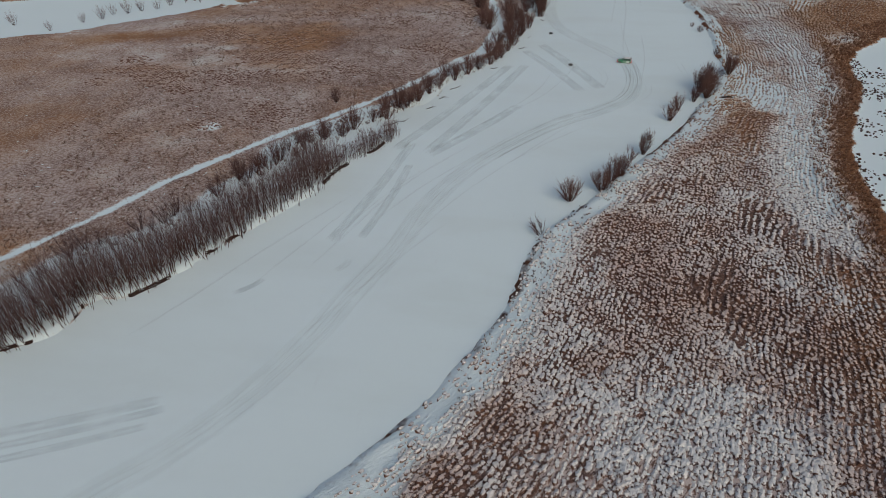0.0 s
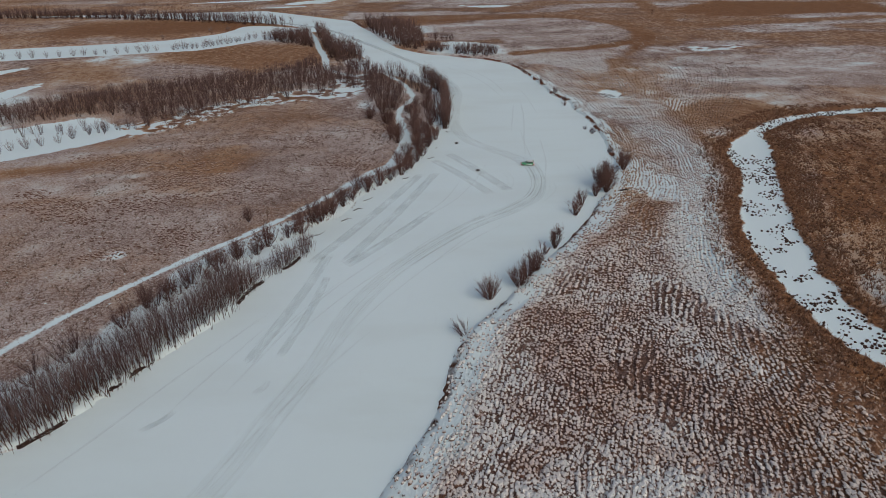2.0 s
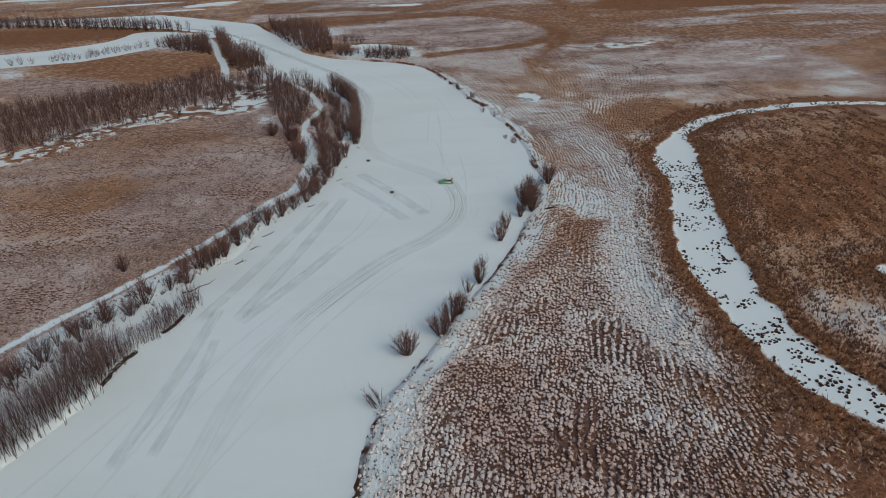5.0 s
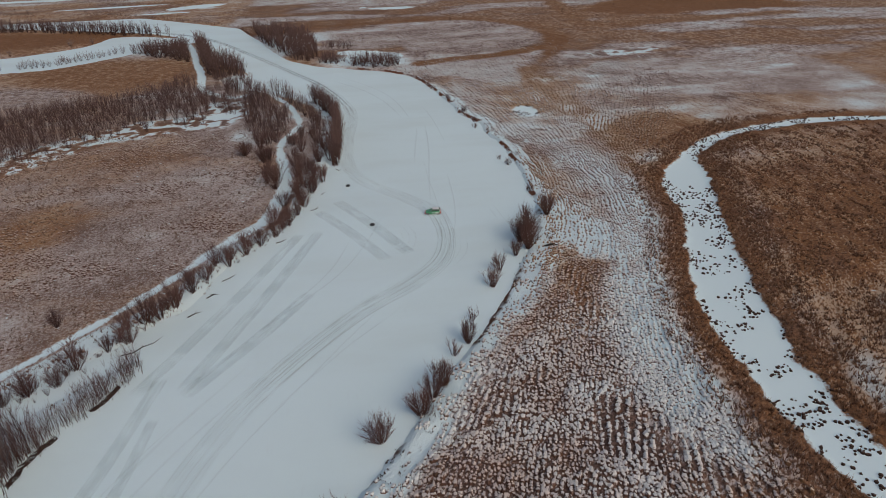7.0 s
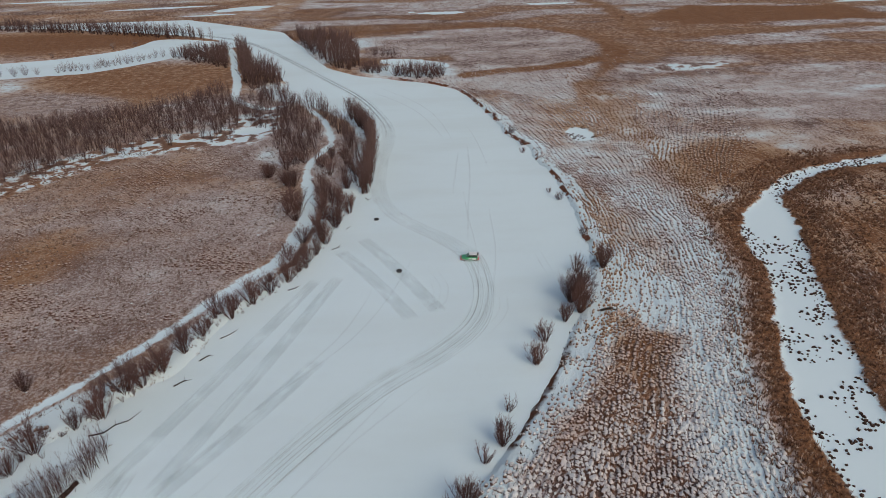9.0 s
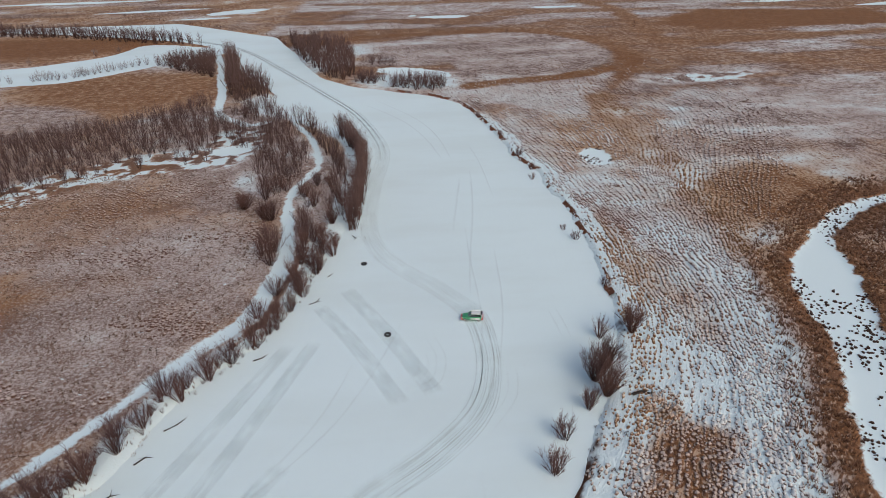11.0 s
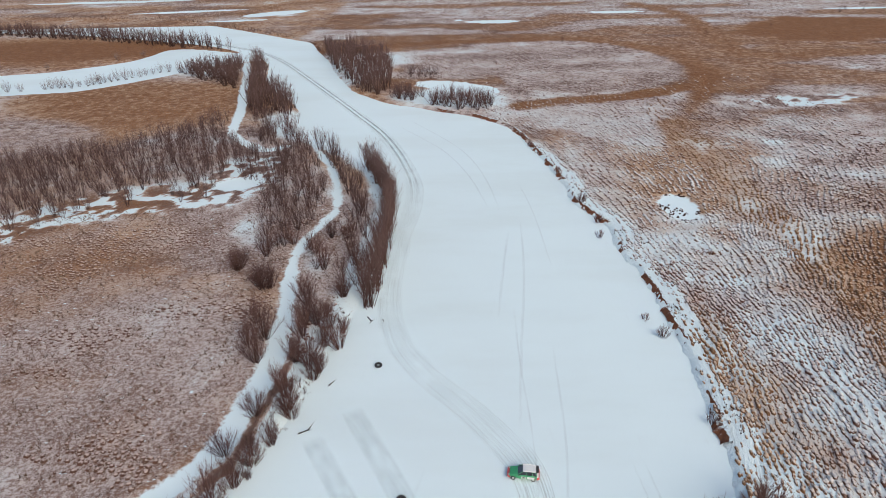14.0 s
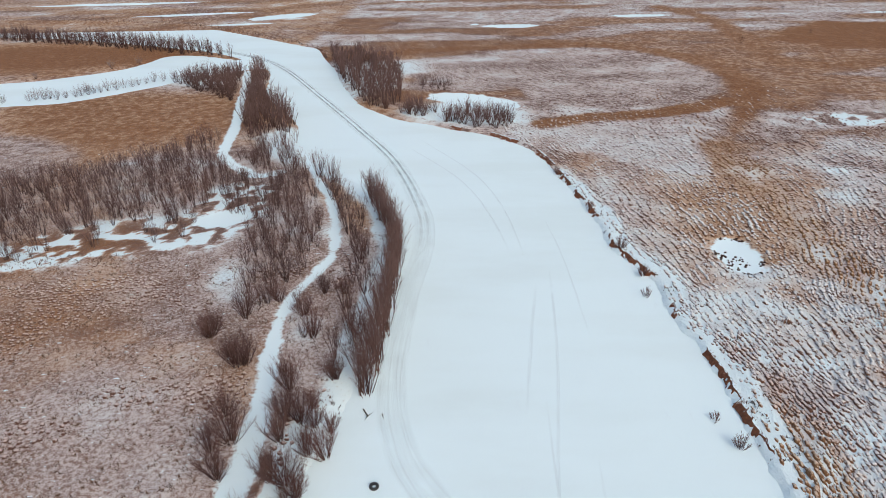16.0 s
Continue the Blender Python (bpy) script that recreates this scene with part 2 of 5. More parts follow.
    w = soft(17.6, 46.9, 22, 14, 20)
    snowy = blend(snowy, 0.5, w)
    w = soft(60.1, 69.6, 20, 30, 0)
    rust = blend(rust, 0.62, w * 0.8)
    snowy = blend(snowy, 0.24, w * 0.75)
    w = soft(102, 229, 24, 21, 35)
    rust, snowy = blend(rust, 0.85, w), blend(snowy, 0.30, w)
    w = smooth(11, 3.5, dist_curve(x, y, BAND) + 4 * (mid - 0.5)) * smooth(80, 104, y + 10 * (mid - 0.5))
    snowy, rust = blend(snowy, 0.76, w), blend(rust, 0.2, w)
    w = smooth(8, 1, np.abs(pools) + 4 * (mid - 0.5)) * smooth(20, 40, x) * smooth(256, 242, y)
    rust, snowy = blend(rust, 0.66, w), blend(snowy, 0.16, w)
    w = soft(132.2, 143.3, 55, 65, 0) * smooth(6, 14, pools)
    rust, snowy = blend(rust, 0.74 + 0.5 * (mid - 0.5), w), blend(snowy, 0.33 + 0.6 * (big - 0.5) + 0.3 * (mid - 0.5), w)
    w = soft(132.9, 304.5, 75, 34, -8)
    snowy, rust = blend(snowy, 0.62 + 0.4 * (mid - 0.5), w), blend(rust, 0.3, w)
    w = soft(77.7, 296.7, 26, 22, 0)
    rust, snowy = blend(rust, 0.6, w), blend(snowy, 0.4, w)
    # bands in the far plain
    far = smooth(300, 350, y + 20 * (mid - 0.5)) * right
    bands = fbm(x / 75 + 0.4 * big, y / 26, 73, 3)
    rust, snowy = blend(rust, 0.12 + 0.5 * smooth(0.43, 0.58, bands), far), blend(snowy, 0.55 - 0.26 * smooth(0.40, 0.56, bands) + 0.25 * (mid - 0.5), far)
    w = smooth(10, 1, dist_curve(x, y, OXBOW) + 9 * (mid - 0.5)) * (1 - 0.5 * smooth(380, 310, y))
    rust, snowy = blend(rust, 0.82, w), blend(snowy, 0.2, w)
    w = smooth(3, -3, signed(x, y, OVAL) + 6 * (mid - 0.5))
    rust, snowy = blend(rust, 0.12 + 0.5 * (fbm(x / 30, y / 12, 79, 3) - 0.5), w), blend(snowy, 0.47 + 0.4 * (fbm(x / 24, y / 12, 81, 3) - 0.5), w)
    w = smooth(7, 3, dist_curve(x, y, OVAL_RIM) + 4 * (mid - 0.5))
    rust, snowy = blend(rust, 0.85, w), blend(snowy, 0.2, w)
    w = smooth(3, -2, signed(x, y, WEDGE) + 8 * (mid - 0.5))
    rust, snowy = blend(rust, 0.2, w), blend(snowy, 0.58, w)
    w = smooth(13, 2, dist_curve(x, y, FAR_HOLLOW) + 10 * (mid - 0.5))
    rust, snowy = blend(rust, 0.75, w), blend(snowy, 0.22, w)
    w = smooth(4, -6, signed(x, y, PALE_FIELD) + 14 * (mid - 0.5))
    rust, snowy = blend(rust, 0.15, w), blend(snowy, 0.52 + 0.4 * (fbm(x / 20, y / 9, 83, 3) - 0.5), w)
    w = smooth(4, -6, signed(x, y, DARK_FIELD) + 14 * (mid - 0.5))
    rust, snowy = blend(rust, 1.0, w), blend(snowy, 0.04, w)
    w = soft(69, 275, 17, 24, 0) * right
    rust, snowy = blend(rust, 0.72, w), blend(snowy, 0.34, w)
    w = soft(56.9, 336, 22, 20, 15)
    snowy, rust = blend(snowy, 0.6, 0.6 * w), blend(rust, 0.3, 0.6 * w)
    w = soft(142.1, 354.7, 26, 9, 5)
    snowy = blend(snowy, 0.3 + 0.55 * smooth(0.4, 0.58, fbm(x / 3.5, y / 3.5, 28, 3)), w)
    w = soft(-34.8, 419.7, 22, 48, -22)
    snowy = blend(snowy, 0.72, w)
    w = soft(9.9, 366, 26, 18, -20)
    snowy = blend(snowy, 0.8, w)
    # the left field: rusty rim, frosted middle
    w = soft(-99.1, 155.9, 95, 105, -40) * (1 - right)
    stripe = fbm(x / 60 + y / 90, y / 14 - x / 60, 77, 3)
    rust, snowy = blend(rust, 0.54 + 0.9 * (stripe - 0.5), w), blend(snowy, 0.42 - 0.5 * (stripe - 0.5) + 0.3 * (mid - 0.5), w)
    w = soft(-91.4, 116.2, 46, 40, -35) * (1 - right)
    rust, snowy = blend(rust, 0.26 + 0.6 * (big - 0.5), w), blend(snowy, 0.45 + 0.3 * (mid - 0.5), w)
    w = soft(-43, 193.5, 26, 34, 10) * (1 - right)
    rust, snowy = blend(rust, 0.18 + 0.5 * (stripe - 0.5), w), blend(snowy, 0.48 - 0.3 * (stripe - 0.5), w)
    w = soft(-51.3, 171.6, 20, 24, 30) * (1 - right)
    snowy, rust = blend(snowy, 0.47 + 0.35 * (mid - 0.5), w * 0.8), blend(rust, 0.15, w * 0.9)
    w = soft(-66, 232, 40, 22, 25) * (1 - right)
    snowy, rust = blend(snowy, 0.40 + 0.4 * (mid - 0.5), w * 0.8), blend(rust, 0.5, w * 0.6)
    w = soft(-11.5, 228, 9, 42, 0) * (1 - right)
    snowy, rust = blend(snowy, 0.50 + 0.5 * (mid - 0.5), w), blend(rust, 0.12, w)
    w = np.maximum(soft(-33.7, 258.9, 20, 36, 10), soft(-64, 306.2, 34, 24, -20)) * (1 - right)
    snowy, rust = blend(snowy, 0.5 + 0.35 * (mid - 0.5) * 2, w), blend(rust, 0.2, w)
    w = soft(-121.6, 362.6, 55, 36, -35)
    rust, snowy = blend(rust, 0.85, w), blend(snowy, 0.24, w)
    w = soft(-135.9, 321.9, 40, 22, -30)
    rust, snowy = blend(rust, 0.3, w), blend(snowy, 0.42, w)
    w = soft(-208.2, 478.7, 75, 42, 0)
    rust, snowy = blend(rust, 0.95, w), blend(snowy, 0.04, w)
    w = smooth(24, 14, gap + 8 * (big - 0.5)) * right * smooth(165, 185, y) * smooth(300, 255, y)
    snowy = blend(snowy, 0.6 + 0.3 * (mid - 0.5), w)
    w = soft(72.9, 255.3, 48, 66, 0) * right * smooth(0.95, 0.6, rust)
    snowy = blend(snowy, 0.62 + 0.4 * (mid - 0.5), w * 0.8)
    w = soft(-100.4, 272.7, 60, 26, 38) * (1 - right)
    snowy, rust = blend(snowy, 0.5 + 0.4 * (mid - 0.5), w), blend(rust, 0.45, w)
    for rut in MEADOW_RUTS:
        snowy = blend(snowy, 0.6, 0.45 * smooth(0.8, 0.2, dist_curve(x, y, rut)) * smooth(0.3, 0.5, vnoise(x / 3, y / 3, 25)))
    w = soft(-79.7, 124, 4, 3, 20) * smooth(0.4, 0.6, fbm(x / 1.6, y / 1.6, 27, 3))
    snowy = blend(snowy, 0.8, w)
    # snow caught under the thickets and on the banks
    w = smooth(13, 4, dist_curve(x, y, spline([(-160.3, 217.8), (-117.8, 221.9), (-93.9, 249.1), (-72.5, 265.8), (-49.3, 270.7), (-46.2, 290.8)], 3)))
    snowy = blend(snowy, 0.15 + 0.85 * smooth(0.42, 0.56, fbm(x / 2.6, y / 2.6, 64, 4)), w)
    w = smooth(13, 2, gap) * smooth(60, 40, y) * (1 - right) + smooth(19, 13, dist_curve(x, y, HEDGE_BANK) + 4 * (mid - 0.5)) * (1 - right)
    snowy = blend(snowy, 0.5 + 0.5 * (mid - 0.5), np.clip(w, 0, 1))
    behind = dist_curve(x, y, HEDGE_BANK)
    w = smooth(17.5, 14.0, behind + 7 * (mid - 0.5)) * (1 - right) * (gap > 0)
    snowy = blend(snowy, 0.92, w)
    w = smooth(8, 3.5, gap + 4 * (mid - 0.5)) * smooth(85, 110, y) * (1 - right) * smooth(340, 300, y)
    snowy = blend(snowy, 1.0, w)
    w = smooth(10.5 - 4.5 * cliff, 3.5 - 1.5 * cliff, gap + 7 * (mid - 0.5)) * right
    snowy = blend(snowy, 0.9, w * smooth(330, 280, y))
    w = smooth(16, 5, np.hypot(x - 51, (y - 165) / 1.4) + 14 * (mid - 0.5)) * right
    snowy = blend(snowy, 0.88, w)
    w = soft(-41, 331.2, 12, 22, 30)
    snowy = blend(snowy, 0.85, w)
    w = smooth(1.0, 0.3, dist_curve(x, y, TRACK_CUT) + 1.4 * (vnoise(x / 1.7, y / 1.7, 29) - 0.5))
    rust, snowy = blend(rust, 0.35, w), blend(snowy, 0.0, 0.9 * w)
    white = np.minimum(np.minimum(snow_gap + 0.6 * wob, pools), 60)
    return z, dict(bank=np.clip(gap, -6, 4000), right=right * smooth(150, 95, gap), white=white, snowy=np.clip(snowy, 0, 1), rust=np.clip(rust, 0, 1), tuss=tuss, cut=right - cliff)


def height(x, y):
    return land(np.array([x], float), np.array([y], float))[0][0]


# ---------------------------------------------------------------- materials
def material(name):
    m = bpy.data.materials.new(name)
    m.use_nodes = True
    return m, m.node_tree.nodes, m.node_tree.links, m.node_tree.nodes["Principled BSDF"]


class Net:
    """Small helper to write node trees in lines."""

    def __init__(self, name):
        self.m, self.nodes, self.links, self.bsdf = material(name)

    def put(self, socket, v):
        if isinstance(v, bpy.types.NodeSocket):
            self.links.new(v, socket)
        else:
            socket.default_value = v

    def math(self, op, a, b=0.0, clamp=False):
        n = self.nodes.new("ShaderNodeMath")
        n.operation, n.use_clamp = op, clamp
        self.put(n.inputs[0], a), self.put(n.inputs[1], b)
        return n.outputs[0]

    def ramp(self, v, lo, hi, a=0.0, b=1.0):
        n = self.nodes.new("ShaderNodeMapRange")
        n.interpolation_type = "SMOOTHSTEP"
        for k, w in zip((0, 1, 2, 3, 4), (v, lo, hi, a, b)):
            self.put(n.inputs[k], w)
        return n.outputs[0]

    def mix(self, f, a, b):
        n = self.nodes.new("ShaderNodeMix")
        n.data_type = "RGBA"
        self.put(n.inputs[0], f)
        self.put(n.inputs[6], a if isinstance(a, bpy.types.NodeSocket) else (*a, 1))
        self.put(n.inputs[7], b if isinstance(b, bpy.types.NodeSocket) else (*b, 1))
        return n.outputs[2]

    def attr(self, name):
        n = self.nodes.new("ShaderNodeAttribute")
        n.attribute_name = name
        return n.outputs["Fac"]

    def place(self, sx=1.0, sy=1.0, sz=1.0):
        g = self.nodes.new("ShaderNodeNewGeometry")
        s = self.nodes.new("ShaderNodeVectorMath")
        s.operation = "MULTIPLY"
        self.links.new(g.outputs["Position"], s.inputs[0])
        s.inputs[1].default_value = (sx, sy, sz)
        return s.outputs[0]

    def noise(self, vec, scale, detail=3.0, rough=0.55):
        n = self.nodes.new("ShaderNodeTexNoise")
        n.inputs["Scale"].default_value = scale
        n.inputs["Detail"].default_value = detail
        n.inputs["Roughness"].default_value = rough
        self.links.new(vec, n.inputs["Vector"])
        return n.outputs["Fac"]

    def bump(self, h, strength, distance):
        n = self.nodes.new("ShaderNodeBump")
        n.inputs["Strength"].default_value, n.inputs["Distance"].default_value = strength, distance
        self.links.new(h, n.inputs["Height"])
        self.links.new(n.outputs[0], self.bsdf.inputs["Normal"])

    def done(self, color, rough=0.8, spec=0.3):
        self.put(self.bsdf.inputs["Base Color"], color if isinstance(color, bpy.types.NodeSocket) else (*color, 1))
        self.put(self.bsdf.inputs["Roughness"], rough)
        self.bsdf.inputs["Specular IOR Level"].default_value = spec
        return self.m


SNOW = (0.725, 0.845, 0.875)


def make_ground_material():
    n = Net("frosted_grassland")
    fine = n.noise(n.place(), 1.7, 5, 0.65)
    grain = n.noise(n.place(), 6.0, 3, 0.6)
    mid = n.noise(n.place(), 0.42, 4, 0.6)
    patch = n.noise(n.place(), 0.09, 4, 0.6)
    right = n.attr("right")
    # rows of flattened grass that follow the shore
    sep = n.nodes.new("ShaderNodeSeparateXYZ")
    n.links.new(n.place(), sep.inputs[0])
    warp = n.math("MULTIPLY", n.math("SUBTRACT", mid, 0.5), 1.6)

    def along_shore(fx, fy):
        c = n.nodes.new("ShaderNodeCombineXYZ")
        n.put(c.inputs[0], n.math("ADD", n.math("MULTIPLY", n.attr("bank"), fx), warp))
        n.put(c.inputs[1], n.math("ADD", n.math("MULTIPLY", sep.outputs[1], fy), n.math("MULTIPLY", fine, 0.4)))
        return c.outputs[0]
    rows = n.noise(along_shore(0.75, 0.14), 1.0, 2, 0.5)
    strand = n.noise(along_shore(2.3, 1.0), 1.0, 4, 0.6)
    bends = n.noise(along_shore(0.14, 0.012), 1.0, 3, 0.6)
    pat_r = n.math("ADD", 0.22, n.math("ADD", n.math("MULTIPLY", n.math("SUBTRACT", strand, 0.5), 1.0),
            n.math("ADD", n.math("MULTIPLY", n.math("SUBTRACT", grain, 0.5), 0.3), n.math("MULTIPLY", n.math("SUBTRACT", rows, 0.5), 0.35))))
    pat_l = n.math("ADD", 0.22, n.math("ADD", n.math("MULTIPLY", n.math("SUBTRACT", fine, 0.5), 0.95), n.math("ADD", n.math("MULTIPLY", n.math("SUBTRACT", grain, 0.5), 0.7), n.math("MULTIPLY", n.math("SUBTRACT", mid, 0.5), n.ramp(sep.outputs[1], 250.0, 380.0, 0.16, 0.95)))))
    pat = n.math("ADD", n.math("MULTIPLY", pat_r, right), n.math("MULTIPLY", pat_l, n.math("SUBTRACT", 1.0, right)))
    tone = n.ramp(n.math("ADD", n.math("MULTIPLY", fine, 0.7), n.math("MULTIPLY", grain, 0.4)), 0.35, 0.75)
    dull = n.mix(tone, (0.038, 0.0195, 0.0155), (0.25, 0.150, 0.116))
    rusty = n.mix(tone, (0.070, 0.026, 0.012), (0.35, 0.165, 0.072))
    rust = n.ramp(n.math("ADD", n.attr("rust"), n.math("ADD", n.math("MULTIPLY", n.math("SUBTRACT", patch, 0.5), 0.5), n.math("MULTIPLY", n.math("SUBTRACT", bends, 0.5), 0.45))), 0.2, 0.8)
    grass = n.mix(rust, dull, rusty)
    snowy = n.math("ADD", n.attr("snowy"), n.math("MULTIPLY", n.math("SUBTRACT", patch, 0.5), 0.35))
    lim = n.math("SUBTRACT", n.math("MULTIPLY", snowy, 0.50), 0.0)
    edge_soft = n.ramp(right, 0.0, 1.0, 0.15, 0.06)
    cover = n.ramp(n.math("SUBTRACT", pat, lim), edge_soft, n.math("MULTIPLY", edge_soft, -1.0))
    frost = n.mix(n.ramp(snowy, 0.48, 0.78), n.mix(rust, (0.565, 0.48, 0.445), (0.50, 0.345, 0.235)), SNOW)
    color = n.mix(n.math("MULTIPLY", cover, n.ramp(snowy, 0.0, 0.35, 0.5, 0.95)), grass, frost)
    fleck = n.noise(n.place(1.0, 1.7, 1.0), 0.85, 3, 0.6)
    color = n.mix(n.math("MULTIPLY", n.ramp(fleck, 0.66, 0.72), n.ramp(n.attr("snowy"), 0.28, 0.45)), color, SNOW)
    edge = n.math("ADD", n.attr("white"), n.math("ADD", n.math("MULTIPLY", n.math("SUBTRACT", fine, 0.5), 1.6), n.math("MULTIPLY", n.math("SUBTRACT", mid, 0.5), 1.6)))
    color = n.mix(n.ramp(edge, 0.3, -0.5), color, SNOW)
    # bare earth at the cut bank
    at = n.math("ADD", n.attr("bank"), n.math("MULTIPLY", n.math("SUBTRACT", mid, 0.5), 2.4))
    earth = n.math("MULTIPLY", n.ramp(at, 0.0, 0.5), n.ramp(at, 2.0, 1.2))
    earth = n.math("MULTIPLY", earth, n.math("MULTIPLY", n.attr("cut"), n.ramp(n.math("ADD", patch, n.math("MULTIPLY", n.math("SUBTRACT", n.attr("cut"), right), 0.3)), 0.475, 0.57)))
    color = n.mix(earth, color, n.mix(fine, (0.045, 0.019, 0.013), (0.15, 0.066, 0.036)))
    lump = n.math("ADD", n.math("MULTIPLY", n.math("MULTIPLY", strand, right), 1.2), n.math("ADD", n.math("MULTIPLY", fine, 0.5), n.math("MULTIPLY", grain, 0.2)))
    bare = n.ramp(n.attr("white"), -0.2, 0.8)
    n.bump(n.math("MULTIPLY", lump, bare), 0.7, 0.28)
    return n.done(color, 0.9, 0.2)


def make_ice_material():
    n = Net("snow_on_river_ice")
    soft = n.noise(n.place(0.35, 1.0, 1.0), 0.05, 5, 0.6)
    wind = n.noise(n.place(1.0, 0.25, 1.0), 0.55, 5, 0.65)
    grain = n.noise(n.place(), 6.0, 4, 0.7)
    color = n.mix(n.ramp(soft, 0.42, 0.68), SNOW, (0.69, 0.80, 0.82))
    color = n.mix(n.ramp(wind, 0.60, 0.80, 0.0, 0.5), color, (0.665, 0.76, 0.79))
    n.bump(n.math("ADD", n.math("MULTIPLY", wind, 0.7), n.math("MULTIPLY", grain, 0.3)), 0.25, 0.12)
    return n.done(color, 0.7, 0.3)


def make_packed_material(name, tint, share, streak):
    """Packed or scraped snow that fades into the snow beside it."""
    n = Net(name)
    uv = n.nodes.new("ShaderNodeUVMap")
    sep = n.nodes.new("ShaderNodeSeparateXYZ")
    n.links.new(uv.outputs[0], sep.inputs[0])
    v = n.math("ABSOLUTE", n.math("SUBTRACT", sep.outputs[1], 0.5))
    sc = n.nodes.new("ShaderNodeVectorMath")
    sc.operation = "MULTIPLY"
    n.links.new(uv.outputs[0], sc.inputs[0])
    sc.inputs[1].default_value = (0.12, streak, 1.0)
    lines = n.noise(sc.outputs[0], 1.0, 4, 0.6)
    worn = n.noise(n.place(), 0.22, 4, 0.6)
    a = n.math("MULTIPLY", n.ramp(v, 0.5, 0.34), n.ramp(n.math("ADD", lines, n.math("MULTIPLY", worn, 1.0)), 0.6, 1.25))
    ends = n.math("MULTIPLY", n.ramp(n.attr("fade"), 0.0, 1.0), share)
    a = n.math("MULTIPLY", a, ends)
    n.done(n.mix(lines, tint, tuple(c * 1.15 for c in tint)), 0.55, 0.35)
    clear = n.nodes.new("ShaderNodeBsdfTransparent")
    mixer = n.nodes.new("ShaderNodeMixShader")
    n.links.new(a, mixer.inputs[0])
    n.links.new(clear.outputs[0], mixer.inputs[1])
    n.links.new(n.bsdf.outputs[0], mixer.inputs[2])
    n.links.new(mixer.outputs[0], n.nodes["Material Output"].inputs["Surface"])
    return n.m


def make_wood_material(name, dark, light, tip):
    n = Net(name)
    g = n.noise(n.place(1, 1, 0.4), 3.0, 4, 0.6)
    info = n.nodes.new("ShaderNodeObjectInfo")
    isl = n.nodes.new("ShaderNodeNewGeometry")
    color = n.mix(n.ramp(g, 0.3, 0.7), dark, light)
    color = n.mix(n.math("MULTIPLY", isl.outputs["Random Per Island"], 0.5), color, tuple(c * 1.5 for c in light))
    color = n.mix(n.math("MULTIPLY", info.outputs["Random"], 0.3), color, tuple(c * 0.6 for c in dark))
    color = n.mix(n.ramp(n.attr("tip"), 0.35, 1.0, 0.0, 0.75), color, tip)
    n.bump(g, 0.4, 0.02)
    return n.done(color, 0.9, 0.15)


def make_grass_material(name, root, straw, frost):
    n = Net(name)
    isl = n.nodes.new("ShaderNodeNewGeometry")
    mid = n.noise(n.place(), 0.12, 3, 0.6)
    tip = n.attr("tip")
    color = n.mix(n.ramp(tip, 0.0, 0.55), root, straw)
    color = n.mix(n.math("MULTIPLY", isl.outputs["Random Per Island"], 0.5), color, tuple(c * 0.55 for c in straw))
    color = n.mix(n.math("MULTIPLY", n.ramp(tip, 0.5, 1.0), n.ramp(mid, 0.3, 0.7, 0.25, 0.9)), color, frost)
    return n.done(color, 0.95, 0.1)


def plain(name, base, rough=0.5, metal=0.0, wear=0.15, coat=0.0):
    n = Net(name)
    g = n.noise(n.place(), 5.0, 4, 0.6)
    color = n.mix(n.math("MULTIPLY", g, wear), base, tuple(0.5 * c + 0.25 for c in base))
    n.bsdf.inputs["Metallic"].default_value = metal
    n.bsdf.inputs["Coat Weight"].default_value = coat
    return n.done(color, n.ramp(g, 0.2, 0.8, rough * 0.85, min(1.0, rough * 1.15)), 0.5)


M_GROUND = make_ground_material()
M_ICE = make_ice_material()
M_LANE = make_packed_material("scraped_ice_lane", (0.53, 0.60, 0.60), 0.22, 3.0)
M_WORN = make_packed_material("worn_driving_line", (0.56, 0.62, 0.60), 0.09, 9.0)
M_FAINT = make_packed_material("faint_wheel_rut", (0.42, 0.48, 0.45), 0.055, 2.0)
M_TRACE = make_packed_material("old_snowed_trace", (0.52, 0.56, 0.57), 0.08, 2.0)
M_RUT = make_packed_material("wheel_rut", (0.36, 0.43, 0.39), 0.2, 2.0)
M_FAR_RUT = make_packed_material("fresh_wheel_rut", (0.34, 0.41, 0.40), 0.5, 2.0)
M_STEM = make_wood_material("willow_bark", (0.038, 0.021, 0.018), (0.095, 0.052, 0.043), (0.14, 0.085, 0.074))
M_TWIG = make_wood_material("willow_twigs", (0.060, 0.026, 0.023), (0.125, 0.060, 0.051), (0.22, 0.145, 0.13))
M_HEDGE = make_wood_material("frosted_hedge_twigs", (0.055, 0.027, 0.024), (0.115, 0.062, 0.055), (0.38, 0.31, 0.31))
M_PALE = make_wood_material("pale_brown_willow_twigs", (0.054, 0.027, 0.024), (0.112, 0.060, 0.053), (0.25, 0.172, 0.16))
M_GREY = make_wood_material("frosted_willow_twigs", (0.075, 0.050, 0.046), (0.16, 0.11, 0.10), (0.36, 0.33, 0.33))
M_LOG = make_wood_material("wet_dead_wood", (0.012, 0.010, 0.010), (0.045, 0.035, 0.03), (0.05, 0.04, 0.035))
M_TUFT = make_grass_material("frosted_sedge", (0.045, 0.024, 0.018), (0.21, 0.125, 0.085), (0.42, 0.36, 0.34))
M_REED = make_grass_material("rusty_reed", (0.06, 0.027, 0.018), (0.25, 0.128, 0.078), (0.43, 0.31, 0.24))
